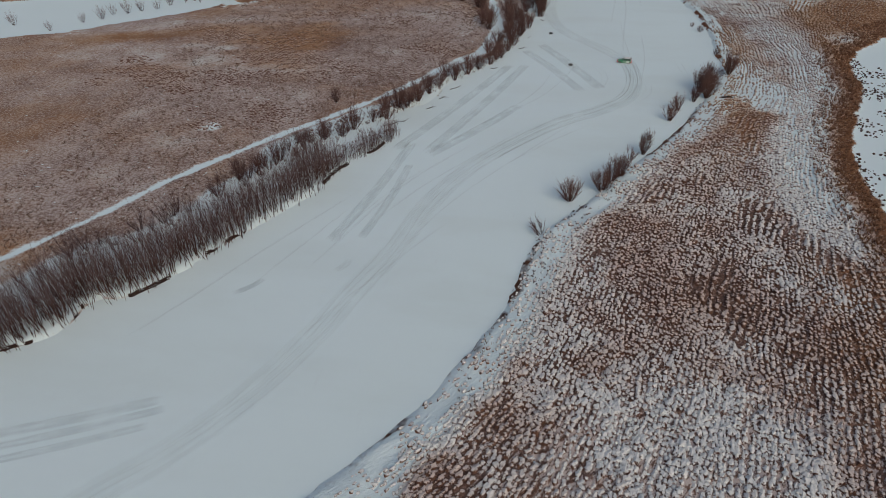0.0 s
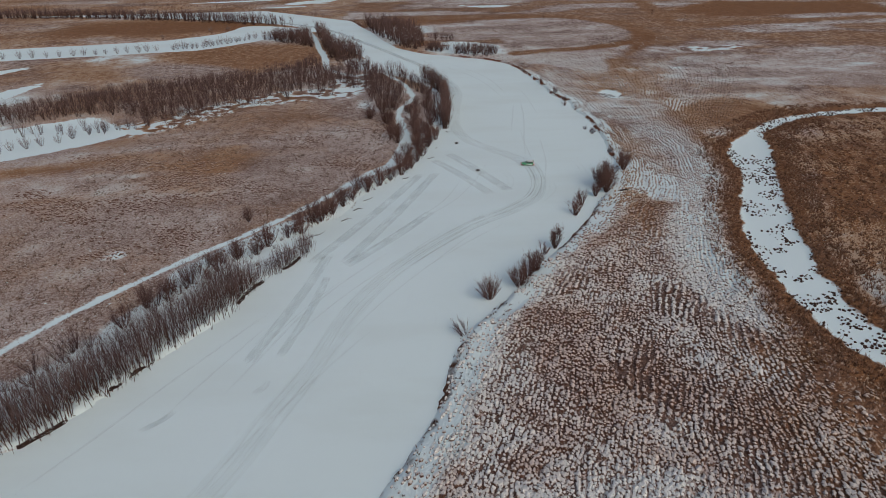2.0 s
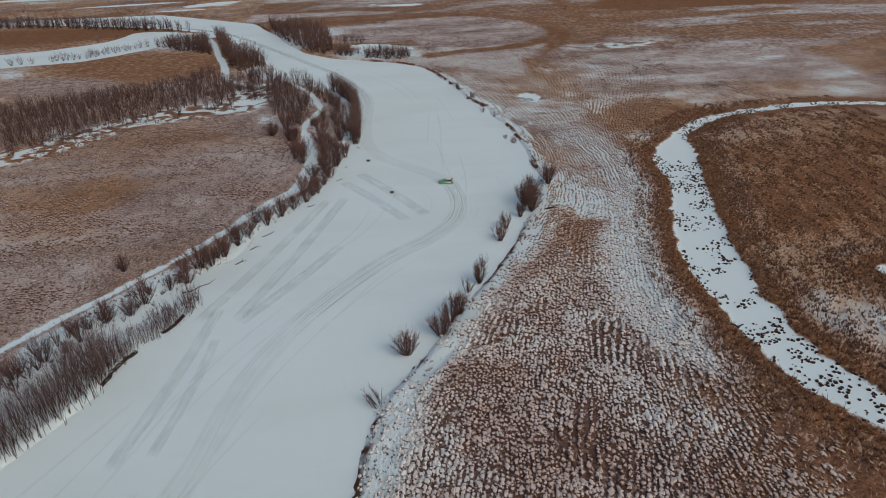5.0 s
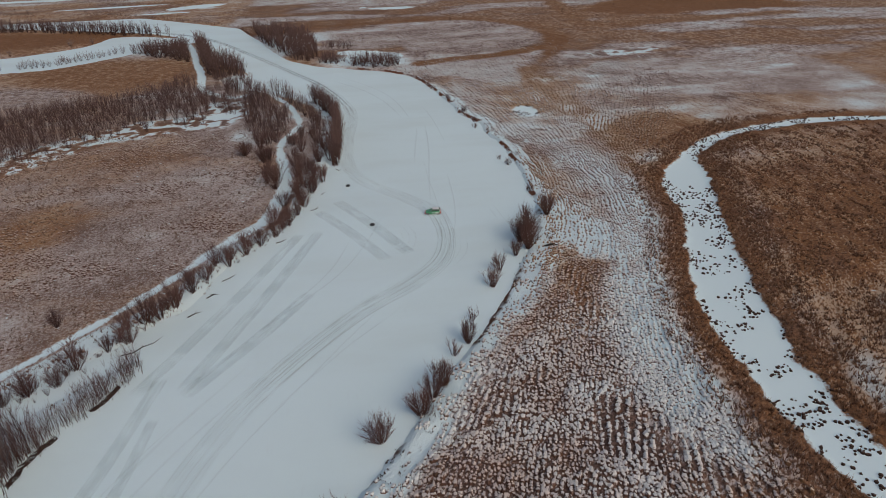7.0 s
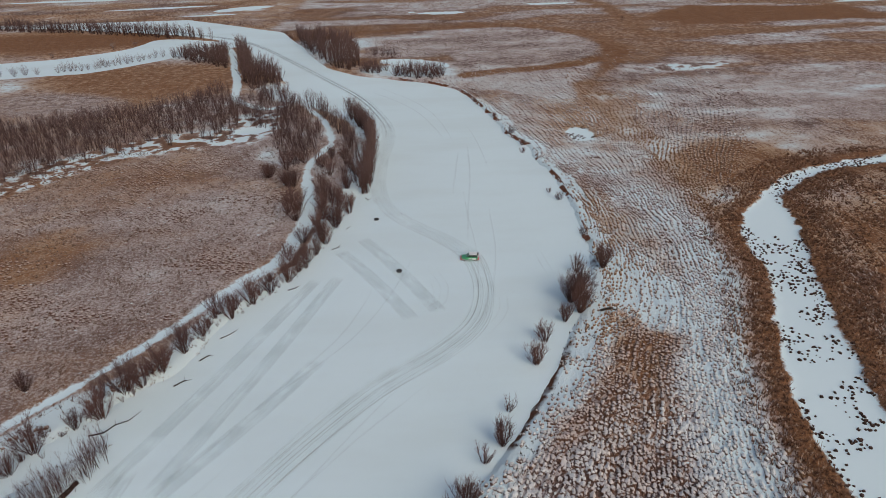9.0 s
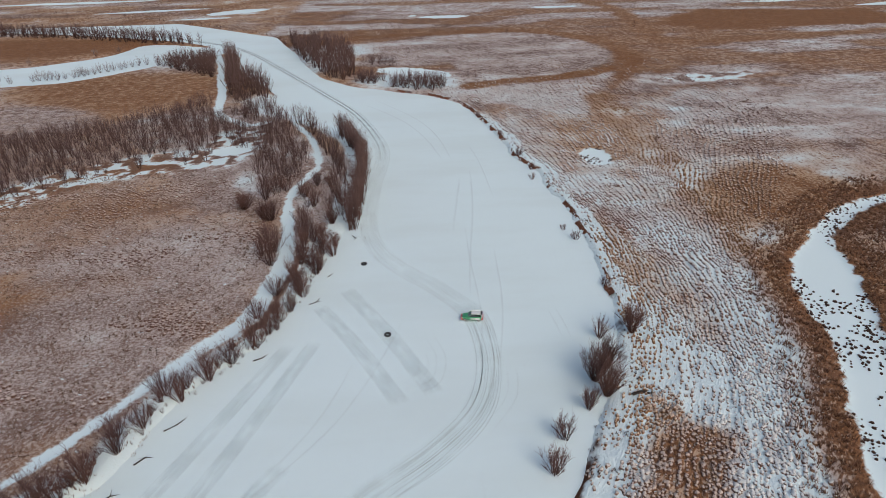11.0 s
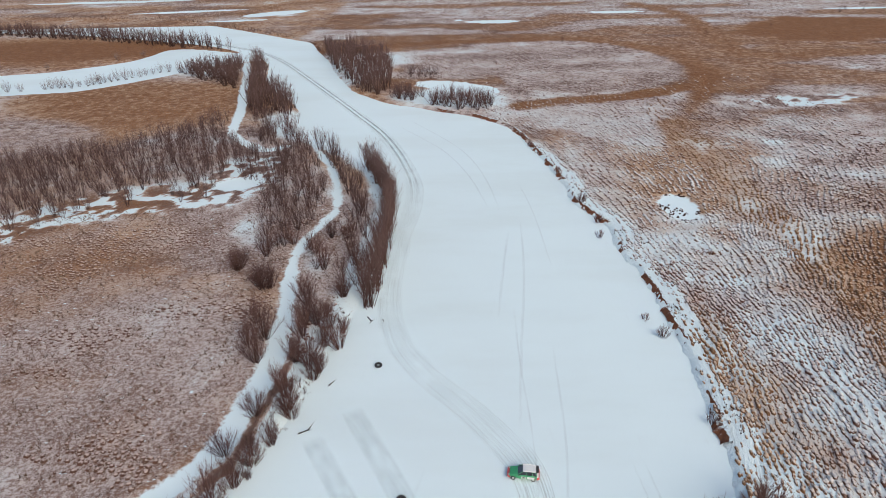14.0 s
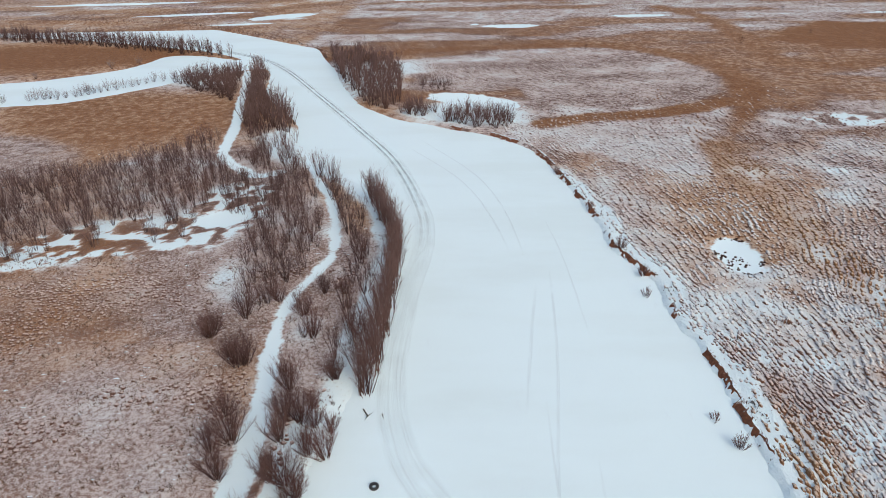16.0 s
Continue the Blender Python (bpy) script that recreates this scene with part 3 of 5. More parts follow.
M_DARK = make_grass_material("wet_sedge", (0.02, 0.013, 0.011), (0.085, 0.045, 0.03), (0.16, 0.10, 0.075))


# ---------------------------------------------------------------- mesh helpers
def mesh_from(name, verts, faces, mats, attrs=None, uv=None):
    me = bpy.data.meshes.new(name)
    me.from_pydata(verts.tolist() if isinstance(verts, np.ndarray) else verts, [], faces.tolist() if isinstance(faces, np.ndarray) else faces)
    for m in mats:
        me.materials.append(m)
    for key, val in (attrs or {}).items():
        me.attributes.new(key, "FLOAT", "POINT").data.foreach_set("value", np.asarray(val, np.float32))
    if uv is not None:
        layer = me.uv_layers.new(name="UVMap")
        idx = np.empty(len(me.loops), np.int32)
        me.loops.foreach_get("vertex_index", idx)
        layer.data.foreach_set("uv", np.asarray(uv, np.float32)[idx].ravel())
    me.update()
    return me


def quads(nx, ny):
    i = np.arange(nx * ny).reshape(ny, nx)
    return np.stack([i[:-1, :-1], i[:-1, 1:], i[1:, 1:], i[1:, :-1]], -1).reshape(-1, 4)


def part(name, bm, mat, parent, label=""):
    """Links a bmesh as one mesh object under a thing or a part."""
    me = bpy.data.meshes.new(name)
    bm.to_mesh(me)
    bm.free()
    me.materials.append(mat)
    ob = new(name, me)
    ob.parent = parent
    return tagged(ob, label)


def mesh_part(name, me, parent, label=""):
    ob = new(name, me)
    ob.parent = parent
    return tagged(ob, label)


# ---------------------------------------------------------------- ground and ice
def spread(lo, hi, step, low_to, low_grow, high_to, high_grow):
    """Grid lines: even between lo and hi, then wider and wider out to the horizon."""
    mid = np.arange(lo, hi + step * 0.5, step).tolist()
    for sign, end, reach, grow in ((1, mid[-1], high_to, high_grow), (-1, mid[0], low_to, low_grow)):
        gap, v, out = step, end, []
        while abs(v) < 4200:
            gap = min(gap * (grow if v * sign < reach * sign else 1.25), 600)
            v += sign * gap
            out.append(v)
        mid = mid + out if sign > 0 else out[::-1] + mid
    return np.array(mid)


gx = spread(-95, 100, 0.85, -330, 1.02, 330, 1.03)
gy = spread(28, 300, 0.85, -20, 1.1, 720, 1.012)
GX, GY = np.meshgrid(gx, gy)
gz, fields = land(GX.ravel(), GY.ravel())
me = mesh_from("ground", np.stack([GX.ravel(), GY.ravel(), gz], -1), quads(len(gx), len(gy)), [M_GROUND], fields)
me.polygons.foreach_set("use_smooth", np.ones(len(me.polygons), bool))
ground = tagged(new("ground", me), "flat marsh meadow of frosted brown and rusty grass with thin snow", "ground", kind="structure")

ix, iy = np.meshgrid(np.linspace(-720, 60, 27), np.linspace(-230, 570, 27))
me = mesh_from("water", np.stack([ix.ravel(), iy.ravel(), np.zeros(ix.size)], -1), quads(27, 27), [M_ICE])
ice = tagged(new("water", me), "frozen winding river covered with smooth wind-packed snow", "river", kind="structure")


def ribbon(name, curve, width, z, mat, fade=6.0):
    """A flat strip of packed snow along a plan curve."""
    c = np.asarray(curve, float)
    t = np.gradient(c, axis=0)
    t /= np.linalg.norm(t, axis=1)[:, None] + 1e-9
    nrm = np.stack([-t[:, 1], t[:, 0]], -1)
    s = np.concatenate([[0], np.cumsum(np.linalg.norm(np.diff(c, axis=0), axis=1))])
    a, b = c + nrm * width / 2, c - nrm * width / 2
    verts = np.concatenate([np.column_stack([p, np.full(len(p), z)]) for p in (a, b)])
    n = len(c)
    faces = [(i + n, i + n + 1, i + 1, i) for i in range(n - 1)]
    uv = np.concatenate([np.column_stack([s, np.zeros(n)]), np.column_stack([s, np.ones(n)])])
    f = np.clip(np.minimum(s, s[-1] - s) / max(fade, 0.01), 0, 1)
    me = mesh_from(name, verts, faces, [mat], {"fade": np.r_[f, f]}, uv)
    return mesh_part(name, me, ice)


def shifted(curve, d):
    t = np.gradient(curve, axis=0)
    t /= np.linalg.norm(t, axis=1)[:, None] + 1e-9
    return curve + np.stack([-t[:, 1], t[:, 0]], -1) * d


race = spline([(-67.8, 13.3), (-53.2, 31.5), (-46.7, 38.9), (-40.2, 48.9), (-34.6, 61.6), (-31.6, 70.6), (-26.9, 83.5), (-23.2, 98.5), (-17.3, 112.3), (-9.2, 124.5),
               (1.8, 137.5), (12.4, 146.4), (19.1, 154.4), (21.9, 163.2), (22.2, 172.1), (20.6, 180.1), (14.7, 189.4), (7, 198.9), (2, 208.3), (-0.5, 222.5), (0, 245.6),
               (1.5, 264.5), (-0.4, 283.8), (-10, 316.2), (-24.3, 346.4), (-49.8, 396.3), (-76, 445.2), (-97.7, 473.2), (-133.2, 502.1), (-208.6, 556.2)], 10)
ribbon("driving_line", race, 5.2, 0.004, M_WORN)
level = 0.008
for k, off in enumerate((-1.8, -0.5, 0.75, 1.5)):
    drift = off + 0.5 * np.sin(np.arange(len(race)) / (9.0 + 2 * k) + k)
    c = race + (shifted(race, 1.0) - race) * drift[:, None]
    ribbon("wheel_rut", c, 0.24, level, M_FAINT)
    level += 0.002
arc = race[(race[:, 1] > 112) & (race[:, 1] < 187)]
for k, off in enumerate((-2.3, -1.9, -1.4, -0.9, -0.5, 0.2, 0.6, 1.0, 1.4, 1.7)):
    drift = off + 0.4 * np.sin(np.arange(len(arc)) / (7.0 + 3 * k) + 2 * k)
    ribbon("wheel_rut", arc + (shifted(arc, 1.0) - arc) * drift[:, None], 0.17, level, M_RUT, 14.0)
    level += 0.002
far_run = race[race[:, 1] > 250]
for off in (-0.75, 0.75):
    ribbon("wheel_rut", far_run + (shifted(far_run, 1.0) - far_run) * off, 0.75, level, M_FAR_RUT, 70.0)
    level += 0.002
for a, b, w in (((-7.8, 185), (8.2, 156), 3.4), ((-3.2, 190.7), (13.3, 158.2), 3.6), ((-11.2, 173.2), (-34.2, 119), 3.0), ((-6.8, 173.9), (-27, 118.7), 3.0),
                ((-7.7, 145.9), (-26.5, 117.7), 3.2), ((-74.2, 37), (-51.1, 46.9), 2.0), ((-74.2, 34.5), (-49.7, 45.6), 1.6), ((-74.2, 32.2), (-50.7, 42.7), 1.5),
                ((-38.8, 83.9), (-30.6, 123.9), 2.6), ((-33.6, 85.7), (-29.5, 113.8), 2.0), ((-50.6, 68.5), (-46.5, 73.4), 1.3), ((-35.7, 76.2), (-34.1, 80.2), 1.6)):
    mid_point = ((a[0] + b[0]) / 2 + 0.6, (a[1] + b[1]) / 2)
    ribbon("scraped_lane", spline([a, mid_point, b], 8), w, level, M_LANE, 2.0)
    level += 0.002
for pts in ([(7.8, 158.1), (13.7, 160.7), (15.2, 167.5), (13.2, 174.6)], [(9.8, 159.9), (12.2, 164.7), (11.8, 170.7)], [(20.6, 149.4), (25.5, 157), (26.5, 164.9)],
            [(37.3, 170.1), (36.3, 182)]):
    ribbon("wheel_rut", spline(pts, 8), 0.4, level, M_FAINT, 5.0)
    ribbon("wheel_rut", shifted(spline(pts, 8), 1.5), 0.35, level + 0.002, M_FAINT, 5.0)
    level += 0.004


# faint old traces that follow the river
trace_rng = np.random.RandomState(31)
middle = spline([(-63.6, 31.6), (-49.1, 53.8), (-36.7, 79.8), (-25.4, 103.6), (-8.2, 129), (5.8, 150.2), (13.7, 177.6), (15.7, 204.3), (16.8, 234), (14.8, 267.1), (5.9, 300.2), (-14.3, 332.9), (-41, 377.4)], 8)
for k in range(18):
    a = trace_rng.randint(0, len(middle) - 22)
    piece = middle[a:a + trace_rng.randint(10, 22)]
    bend = trace_rng.uniform(-15, 15) + np.linspace(0, trace_rng.uniform(-5, 5), len(piece)) + trace_rng.uniform(0.2, 0.9) * np.sin(np.linspace(0, 3, len(piece)))
    line = piece + (shifted(piece, 1.0) - piece) * bend[:, None]
    if signed(line[:, 0], line[:, 1], RIVER).max() > -2.5:
        continue
    ribbon("old_trace", line, trace_rng.uniform(0.25, 0.7), level, M_TRACE, 12.0)
    level += 0.002


# ---------------------------------------------------------------- willows
def tubes(lines, sides=3):
    """Thin tapered tubes that end in a point: each line is (points, radii, tip values)."""
    verts, faces, tips = [], [], []
    for pts, rad, tv in lines:
        base = len(verts)
        last = len(pts) - 1
        for i, (p, r) in enumerate(zip(pts[:-1], rad)):
            d = (pts[i + 1] - pts[max(i - 1, 0)])
            u = d.orthogonal().normalized()
            w = d.cross(u).normalized()
            for k in range(sides):
                a = 2 * math.pi * k / sides
                verts.append(tuple(p + (u * math.cos(a) + w * math.sin(a)) * r))
                tips.append(tv[i])
        verts.append(tuple(pts[-1]))
        tips.append(tv[-1])
        top = len(verts) - 1
        for i in range(last):
            for k in range(sides):
                a, b = base + i * sides + k, base + i * sides + (k + 1) % sides
                if i == last - 1:
                    faces.append((a, b, top))
                else:
                    faces += [(a, b, b + sides), (a, b + sides, a + sides)]
    return np.array(verts), faces, np.array(tips)


def willow(seed, tall, lean, stems, twigs, thick=1.0, sub=2, low=0.28, feet=0.0, n=4):
    """Stems and twigs of one bare willow clump: slim rods that fork into a haze of fine upright twigs."""
    rng = random.Random(seed)
    trunk, crown = [], []
    for s in range(stems):
        a = rng.uniform(0, 2 * math.pi)
        out = lean * rng.uniform(0.1, 1.0)
        length = tall * rng.uniform(0.7, 1.0) * (1 - 0.4 * (out / max(lean, 0.01)) ** 2 * min(1, lean * 2))
        foot = Vector((math.cos(a), math.sin(a), 0)) * (rng.uniform(0.05, 0.32) * (0.4 + lean) + feet * math.sqrt(rng.random()))
        p, d = foot.copy() - Vector((0, 0, 0.25)), Vector((math.cos(a) * out, math.sin(a) * out, 1)).normalized()
        pts = [p.copy()]
        for i in range(n):
            d = (d + Vector((rng.gauss(0, 0.10), rng.gauss(0, 0.10), 0.08))).normalized()
            p = p + d * (length / n)
            pts.append(p.copy())
        r0 = 0.042 * thick * rng.uniform(0.7, 1.3) * (tall / 6) ** 0.5
        trunk.append((pts, [r0 * (1 - 0.75 * i / n) for i in range(n + 1)], [0.6 * (i / n) ** 2 for i in range(n + 1)]))
        for t in range(twigs):
            k = (low + (0.97 - low) * rng.random() ** 0.8) * n
            i = min(int(k), n - 1)
            q = pts[i].lerp(pts[i + 1], k - i)
            ax = rng.uniform(0, 2 * math.pi)
            sd = ((pts[i + 1] - pts[i]).normalized() + Vector((math.cos(ax), math.sin(ax), 0.3)) * rng.uniform(0.2, 0.7)).normalized()
            ln = tall * rng.uniform(0.16, 0.34)
            tip = q + (sd + Vector((0, 0, 0.15))).normalized() * ln
            r = 0.0115 * thick
            crown.append(([q, tip], [r * 1.3, 0.0], [0.3, 1.0]))
            for _ in range(sub):
                ax = rng.uniform(0, 2 * math.pi)
                e = q.lerp(tip, rng.uniform(0.2, 0.8))
                sd2 = (sd + Vector((math.cos(ax), math.sin(ax), 0.35)) * 0.5).normalized()
                crown.append(([e, e + sd2 * ln * rng.uniform(0.4, 0.7)], [r, 0.0], [0.5, 1.0]))
    return tubes(trunk, 3), tubes(crown, 3)


def willow_thing(seed, tall, lean, stems, twigs, label, twig_mat, sub=2, thick=1.0):
    (tv, tf, tt), (cv, cf, ct) = willow(seed, tall, lean, stems, twigs, thick, sub)
    root = new("willow_bush")
    tagged(root, label, "bush", "willow bushes along the river")
    mesh_part("trunk", mesh_from("trunk", tv, tf, [M_STEM], {"tip": tt}), root)
    mesh_part("crown", mesh_from("crown", cv, cf, [twig_mat], {"tip": ct}), root, "leafless twigs with frosted tips")
    return root


def stand(ob, x, y, turn=0.0, size=1.0, tilt=(0.0, 0.0)):
    z = height(x, y) if river_gap(np.array([x]), np.array([y]))[0] > 0 else 0.0
    ob.matrix_world = pose(x, y, z - 0.05, tilt[0], tilt[1], turn) @ Matrix.Scale(size, 4)
    return ob


# separate bushes on the right bank, nearest first: place, height, lean of stems
right_bushes = [(-1.4, 91.6, 4.0, 0.9, 8, (0, -22)), (4, 103.4, 5.4, 0.8, 20, (0, -8)), (10.3, 107.9, 5.6, 0.75, 22, (0, -4)), (12.3, 110.6, 5.0, 0.7, 16, (0, 0)),
                (14.1, 113.9, 5.2, 0.7, 18, (0, 0)), (17.2, 121.4, 3.4, 0.8, 9, (0, 0)), (20.2, 124.3, 5.0, 0.6, 16, (0, 0)), (22, 131.1, 2.8, 0.8, 7, (0, 0)),
                (28.1, 141.7, 4.6, 0.7, 14, (0, -6)), (30.8, 147.7, 4.4, 0.7, 12, (0, -6)), (35.7, 153.5, 4.4, 0.6, 14, (0, 0)), (39.2, 156.2, 6.6, 0.75, 30, (0, 0)),
                (38.2, 159.7, 6.6, 0.7, 28, (0, 0)), (40.7, 163, 6.0, 0.7, 24, (0, 0)), (47.5, 170.9, 6.4, 0.6, 24, (0, 0)), (41.9, 170.8, 4.2, 0.6, 12, (0, 0)),
                (46.6, 207.8, 2.6, 0.9, 9, (0, 0)), (44.9, 212.8, 1.8, 0.9, 6, (0, 0)), (43.4, 244.6, 2.4, 0.9, 7, (0, 0)), (44.6, 252.2, 2.6, 0.8, 9, (0, 0)),
                (42.5, 262.5, 3.4, 0.8, 10, (0, 0)), (39.6, 282.4, 2.6, 0.8, 8, (0, 0)), (34.6, 306.8, 2.6, 0.8, 8, (0, 0)), (47.5, 187.6, 2.4, 0.8, 8, (0, 0))]
for i, (x, y, tall, lean, stems, tilt) in enumerate(right_bushes):
    big = tall > 4.3
    text = "bare reddish-brown willow bush spreading from the snowy bank" if big else "small sparse leafless bush at the snow edge"
    stand(willow_thing(100 + i, tall, lean, int(stems * 2.2), 12 if big else 8, text, M_TWIG, 2, 1.35), x, y, 37.0 * i, 1.0, tilt)

# bushes between the track and the left bank
left_kinds = [willow_thing(200 + k, 5.2, (0.75, 1.0, 0.85, 0.6)[k], (34, 38, 28, 24)[k], 11, "bare dark-brown willow bush beside the snowy track", M_TWIG, 2, (1.1, 1.05, 1.2, 1.25)[k]) for k in range(4)]
left_places = [(-62.7, 101.8), (-60.3, 106.8), (-57.5, 111.3), (-53.7, 116.8), (-51.1, 122.3), (-47.1, 124.1), (-45.8, 128.1), (-41.9, 132.3), (-39, 134.6), (-37.4, 139.8),
               (-35.3, 141.3), (-33.3, 144.2), (-31, 149.2), (-29.4, 154.1), (-28.2, 160.6), (-25.7, 160), (-22.8, 164.6), (-20.1, 168.7), (-17.2, 172.6), (-14.6, 181.4),
               (-15.7, 176.5), (-11.4, 188.8), (-9.8, 197.2), (-12.9, 192.4), (-53.5, 141.2), (-20.1, 207), (-19.8, 200.9), (-23.6, 223.5), (-25.7, 224.1), (-31.6, 231.2),
               (-7.1, 205), (-7.4, 209.6), (-9.6, 205.2), (-9.8, 210.2), (-11.8, 210.9), (-13.7, 207.5), (-15.1, 217.7), (-11.2, 200.3), (-14.5, 230.8), (-8.4, 220.2)]
place_rng = random.Random(77)
left_places += [((a[0] + b[0]) / 2 + place_rng.uniform(-2.2, 1.6), (a[1] + b[1]) / 2 + place_rng.uniform(-1.5, 1.5)) for a, b in zip(left_places[2:22], left_places[3:23])]
left_places += [(-32, 230.5), (-24.8, 223.4), (-22.8, 212.1), (-22.4, 205.3), (-9, 220.2), (-17.4, 237), (-13.9, 211.3), (-10.9, 213.7), (-13.2, 200.7), (-16.4, 188.6),
                (-18.3, 181), (-12.8, 183.8), (-9.4, 198.8), (-12.2, 190.2), (-7.3, 230.4), (-11.7, 244.3), (-15.3, 244.4), (-23.2, 241.9), (-27.8, 237.1)]
for i, (x, y) in enumerate(left_places):
    ob = left_kinds[i] if i < 4 else copy_thing(left_kinds[i % 4], Matrix())
    stand(ob, x, y, 71.0 * i, (place_rng.uniform(0.75, 1.3) if i < 40 else place_rng.uniform(0.4, 0.85) if i < 60 else place_rng.uniform(0.8, 1.2)))

# bushes along the side arm and the tributary
arm_kind = willow_thing(260, 5.4, 0.8, 16, 8, "grey frosted willow bush on the snowy shore", M_GREY)
arm_places = [(-155.7, 193), (-151.2, 196.9), (-150.1, 202.1), (-145.6, 203.9), (-142.2, 206.9), (-137.7, 209.7), (-135.5, 214.8), (-132.2, 219.9), (-127.8, 222.7), (-121.1, 226.3), (-161.3, 183.8), (-177.3, 188),
              (-165.7, 391.2), (-161.1, 393.8), (-155.4, 393), (-149.7, 396.4), (-146.3, 400.2), (-143, 404), (-138.5, 408.7), (-134, 413.4), (-130.7, 419.3), (-125.1, 423.7), (-174.9, 388.2), (-184.1, 385.2), (-195.8, 382.4),
              (-207.6, 380.8), (-219.5, 378), (-233.9, 375.5), (-248.4, 373), (-265.6, 370.8), (-186.7, 429.1), (-161.3, 448.9), (-153.4, 460.5)]
arm_places += [((a[0] + b[0]) / 2 - 0.8, (a[1] + b[1]) / 2 + 0.8) for a, b in zip(arm_places[12:29], arm_places[13:30])]
for i, (x, y) in enumerate(arm_places):
    ob = arm_kind if i == 0 else copy_thing(arm_kind, Matrix())
    stand(ob, x, y, 53.0 * i, 0.7 + 0.4 * ((i * 3) % 5) / 5)


def thicket(name, places, kinds, label, seed, lo, hi, twig=None, category="thicket"):
    """Many clumps grown together, joined into one mesh."""
    rng = np.random.RandomState(seed)
    xs, ys = np.array([p[0] for p in places]), np.array([p[1] for p in places])
    zs = np.where(river_gap(xs, ys) > 0, land(xs, ys)[0], 0.0)
    V, F, T, MI, base = [], [], [], [], 0
    for x, y, z in zip(xs, ys, zs):
        pair = kinds[rng.randint(len(kinds))]
        a, s, sq = rng.uniform(0, 6.283), rng.uniform(lo, hi), rng.uniform(0.8, 1.15)
        ca, sa = math.cos(a) * s * sq, math.sin(a) * s * sq
        for mi, (v, f, t) in enumerate(pair):
            V.append(np.column_stack([v[:, 0] * ca - v[:, 1] * sa + x, v[:, 0] * sa + v[:, 1] * ca + y, v[:, 2] * s + z]))
            F.append(np.asarray(f) + base)
            T.append(t)
            MI.append(np.full(len(f), mi))
            base += len(v)
    me = mesh_from(name, np.concatenate(V), np.concatenate(F), [M_STEM, twig or M_PALE], {"tip": np.concatenate(T)})
    me.polygons.foreach_set("material_index", np.concatenate(MI).astype(np.int32))
    return tagged(new(name, me), label, category, kind="stuff")


def scatter(poly, step, seed, keep=1.0, off_track=2.4, off_water=0.3):
    """Jittered places inside a plan outline, clear of the track and the ice."""
    rng = np.random.RandomState(seed)
    p = np.array(poly, float)
    xs, ys = np.meshgrid(np.arange(p[:, 0].min(), p[:, 0].max(), step), np.arange(p[:, 1].min(), p[:, 1].max(), step))
    xs, ys = xs.ravel() + rng.uniform(-0.5, 0.5, xs.size) * step, ys.ravel() + rng.uniform(-0.5, 0.5, xs.size) * step
    ok = inside(xs, ys, p) & (rng.uniform(0, 1, xs.size) < keep)
    xs, ys = xs[ok], ys[ok]
    ok = (dist_curve(xs, ys, TRACK) > off_track) & (dist_curve(xs, ys, SIDE_CHANNEL) > off_track + 0.6) & (signed(xs, ys, RIVER) > off_water) & (np.hypot((xs + 45) / 8.5, (ys - 271) / 7.0) > 1)
    return list(zip(xs[ok], ys[ok]))


def along(curve, step, seed, side):
    rng = np.random.RandomState(seed)
    c = np.asarray(curve, float)
    s = np.concatenate([[0], np.cumsum(np.linalg.norm(np.diff(c, axis=0), axis=1))])
    k = np.arange(0, s[-1], step)
    return list(zip(np.interp(k, s, c[:, 0]) + rng.uniform(-side, side, len(k)), np.interp(k, s, c[:, 1]) + rng.uniform(-side, side, len(k))))


poles = [willow(360 + k, 6.0, 0.22, 7, 6, 1.15, 1, 0.5, 1.2, 3) for k in range(7)]
upright = [willow(300 + k, 6.2, 0.2, 8, 9, 1.3, 1, 0.3, 0.3, 3) for k in range(6)]
bushy = [willow(320 + k, 6.4, 0.45, 8, 10, 1.35, 1, 0.3, 0.2, 3) for k in range(7)]
dense = [willow(325 + k, 5.0, 0.75, 15, 7, 1.2, 1, 0.25, 0.0, 3) for k in range(5)]
low_kind = [willow(380 + k, 7.0, 0.7, 6, 4, 2.6, 0, 0.3, 0.0, 3) for k in range(4)]
round_kind = [willow(390 + k, 6.4, 0.75, 9, 9, 1.9, 1, 0.3, 0.0, 3) for k in range(4)]
far_kind = [willow(340 + k, 7.4, 0.4, 6, 10, 2.3, 1, 0.3, 0.4, 3) for k in range(5)]

hedge_in = shifted(HEDGE_BANK, -0.1)
hedge_out = shifted(HEDGE_BANK, 7.2)
hedge = np.concatenate([hedge_in[:38], hedge_out[:38][::-1]])
hedge_places = scatter(hedge, 1.22, 1, 0.9, 2.4, 0.0)
thicket("willow_hedge", [p for p in hedge_places if p[1] < 78], poles, "tall dense hedge of bare willow stems with frosted tops", 10, 0.95, 1.4, M_HEDGE)
thicket("willow_hedge", [p for p in hedge_places if p[1] >= 78], poles, "dense hedge of upright bare willow stems with frosted tops", 11, 0.8, 1.15, M_HEDGE)
thicket("willow_hedge", along(shifted(HEDGE_BANK, 1.4)[34:], 0.36, 2, 1.2), poles, "narrow strip of low bare willows on a spit", 12, 0.5, 0.85, M_HEDGE)
back = np.concatenate([shifted(HEDGE_BANK, 12.0)[:40], shifted(HEDGE_BANK, 16.5)[:40][::-1]])
thicket("willow_scrub", scatter(back, 2.3, 3, 0.75), dense, "row of dark bare willow bushes behind the hedge", 13, 0.6, 1.15, M_TWIG)
gap_strip = np.concatenate([shifted(HEDGE_BANK, 7.4)[:40], shifted(HEDGE_BANK, 11.5)[:40][::-1]])
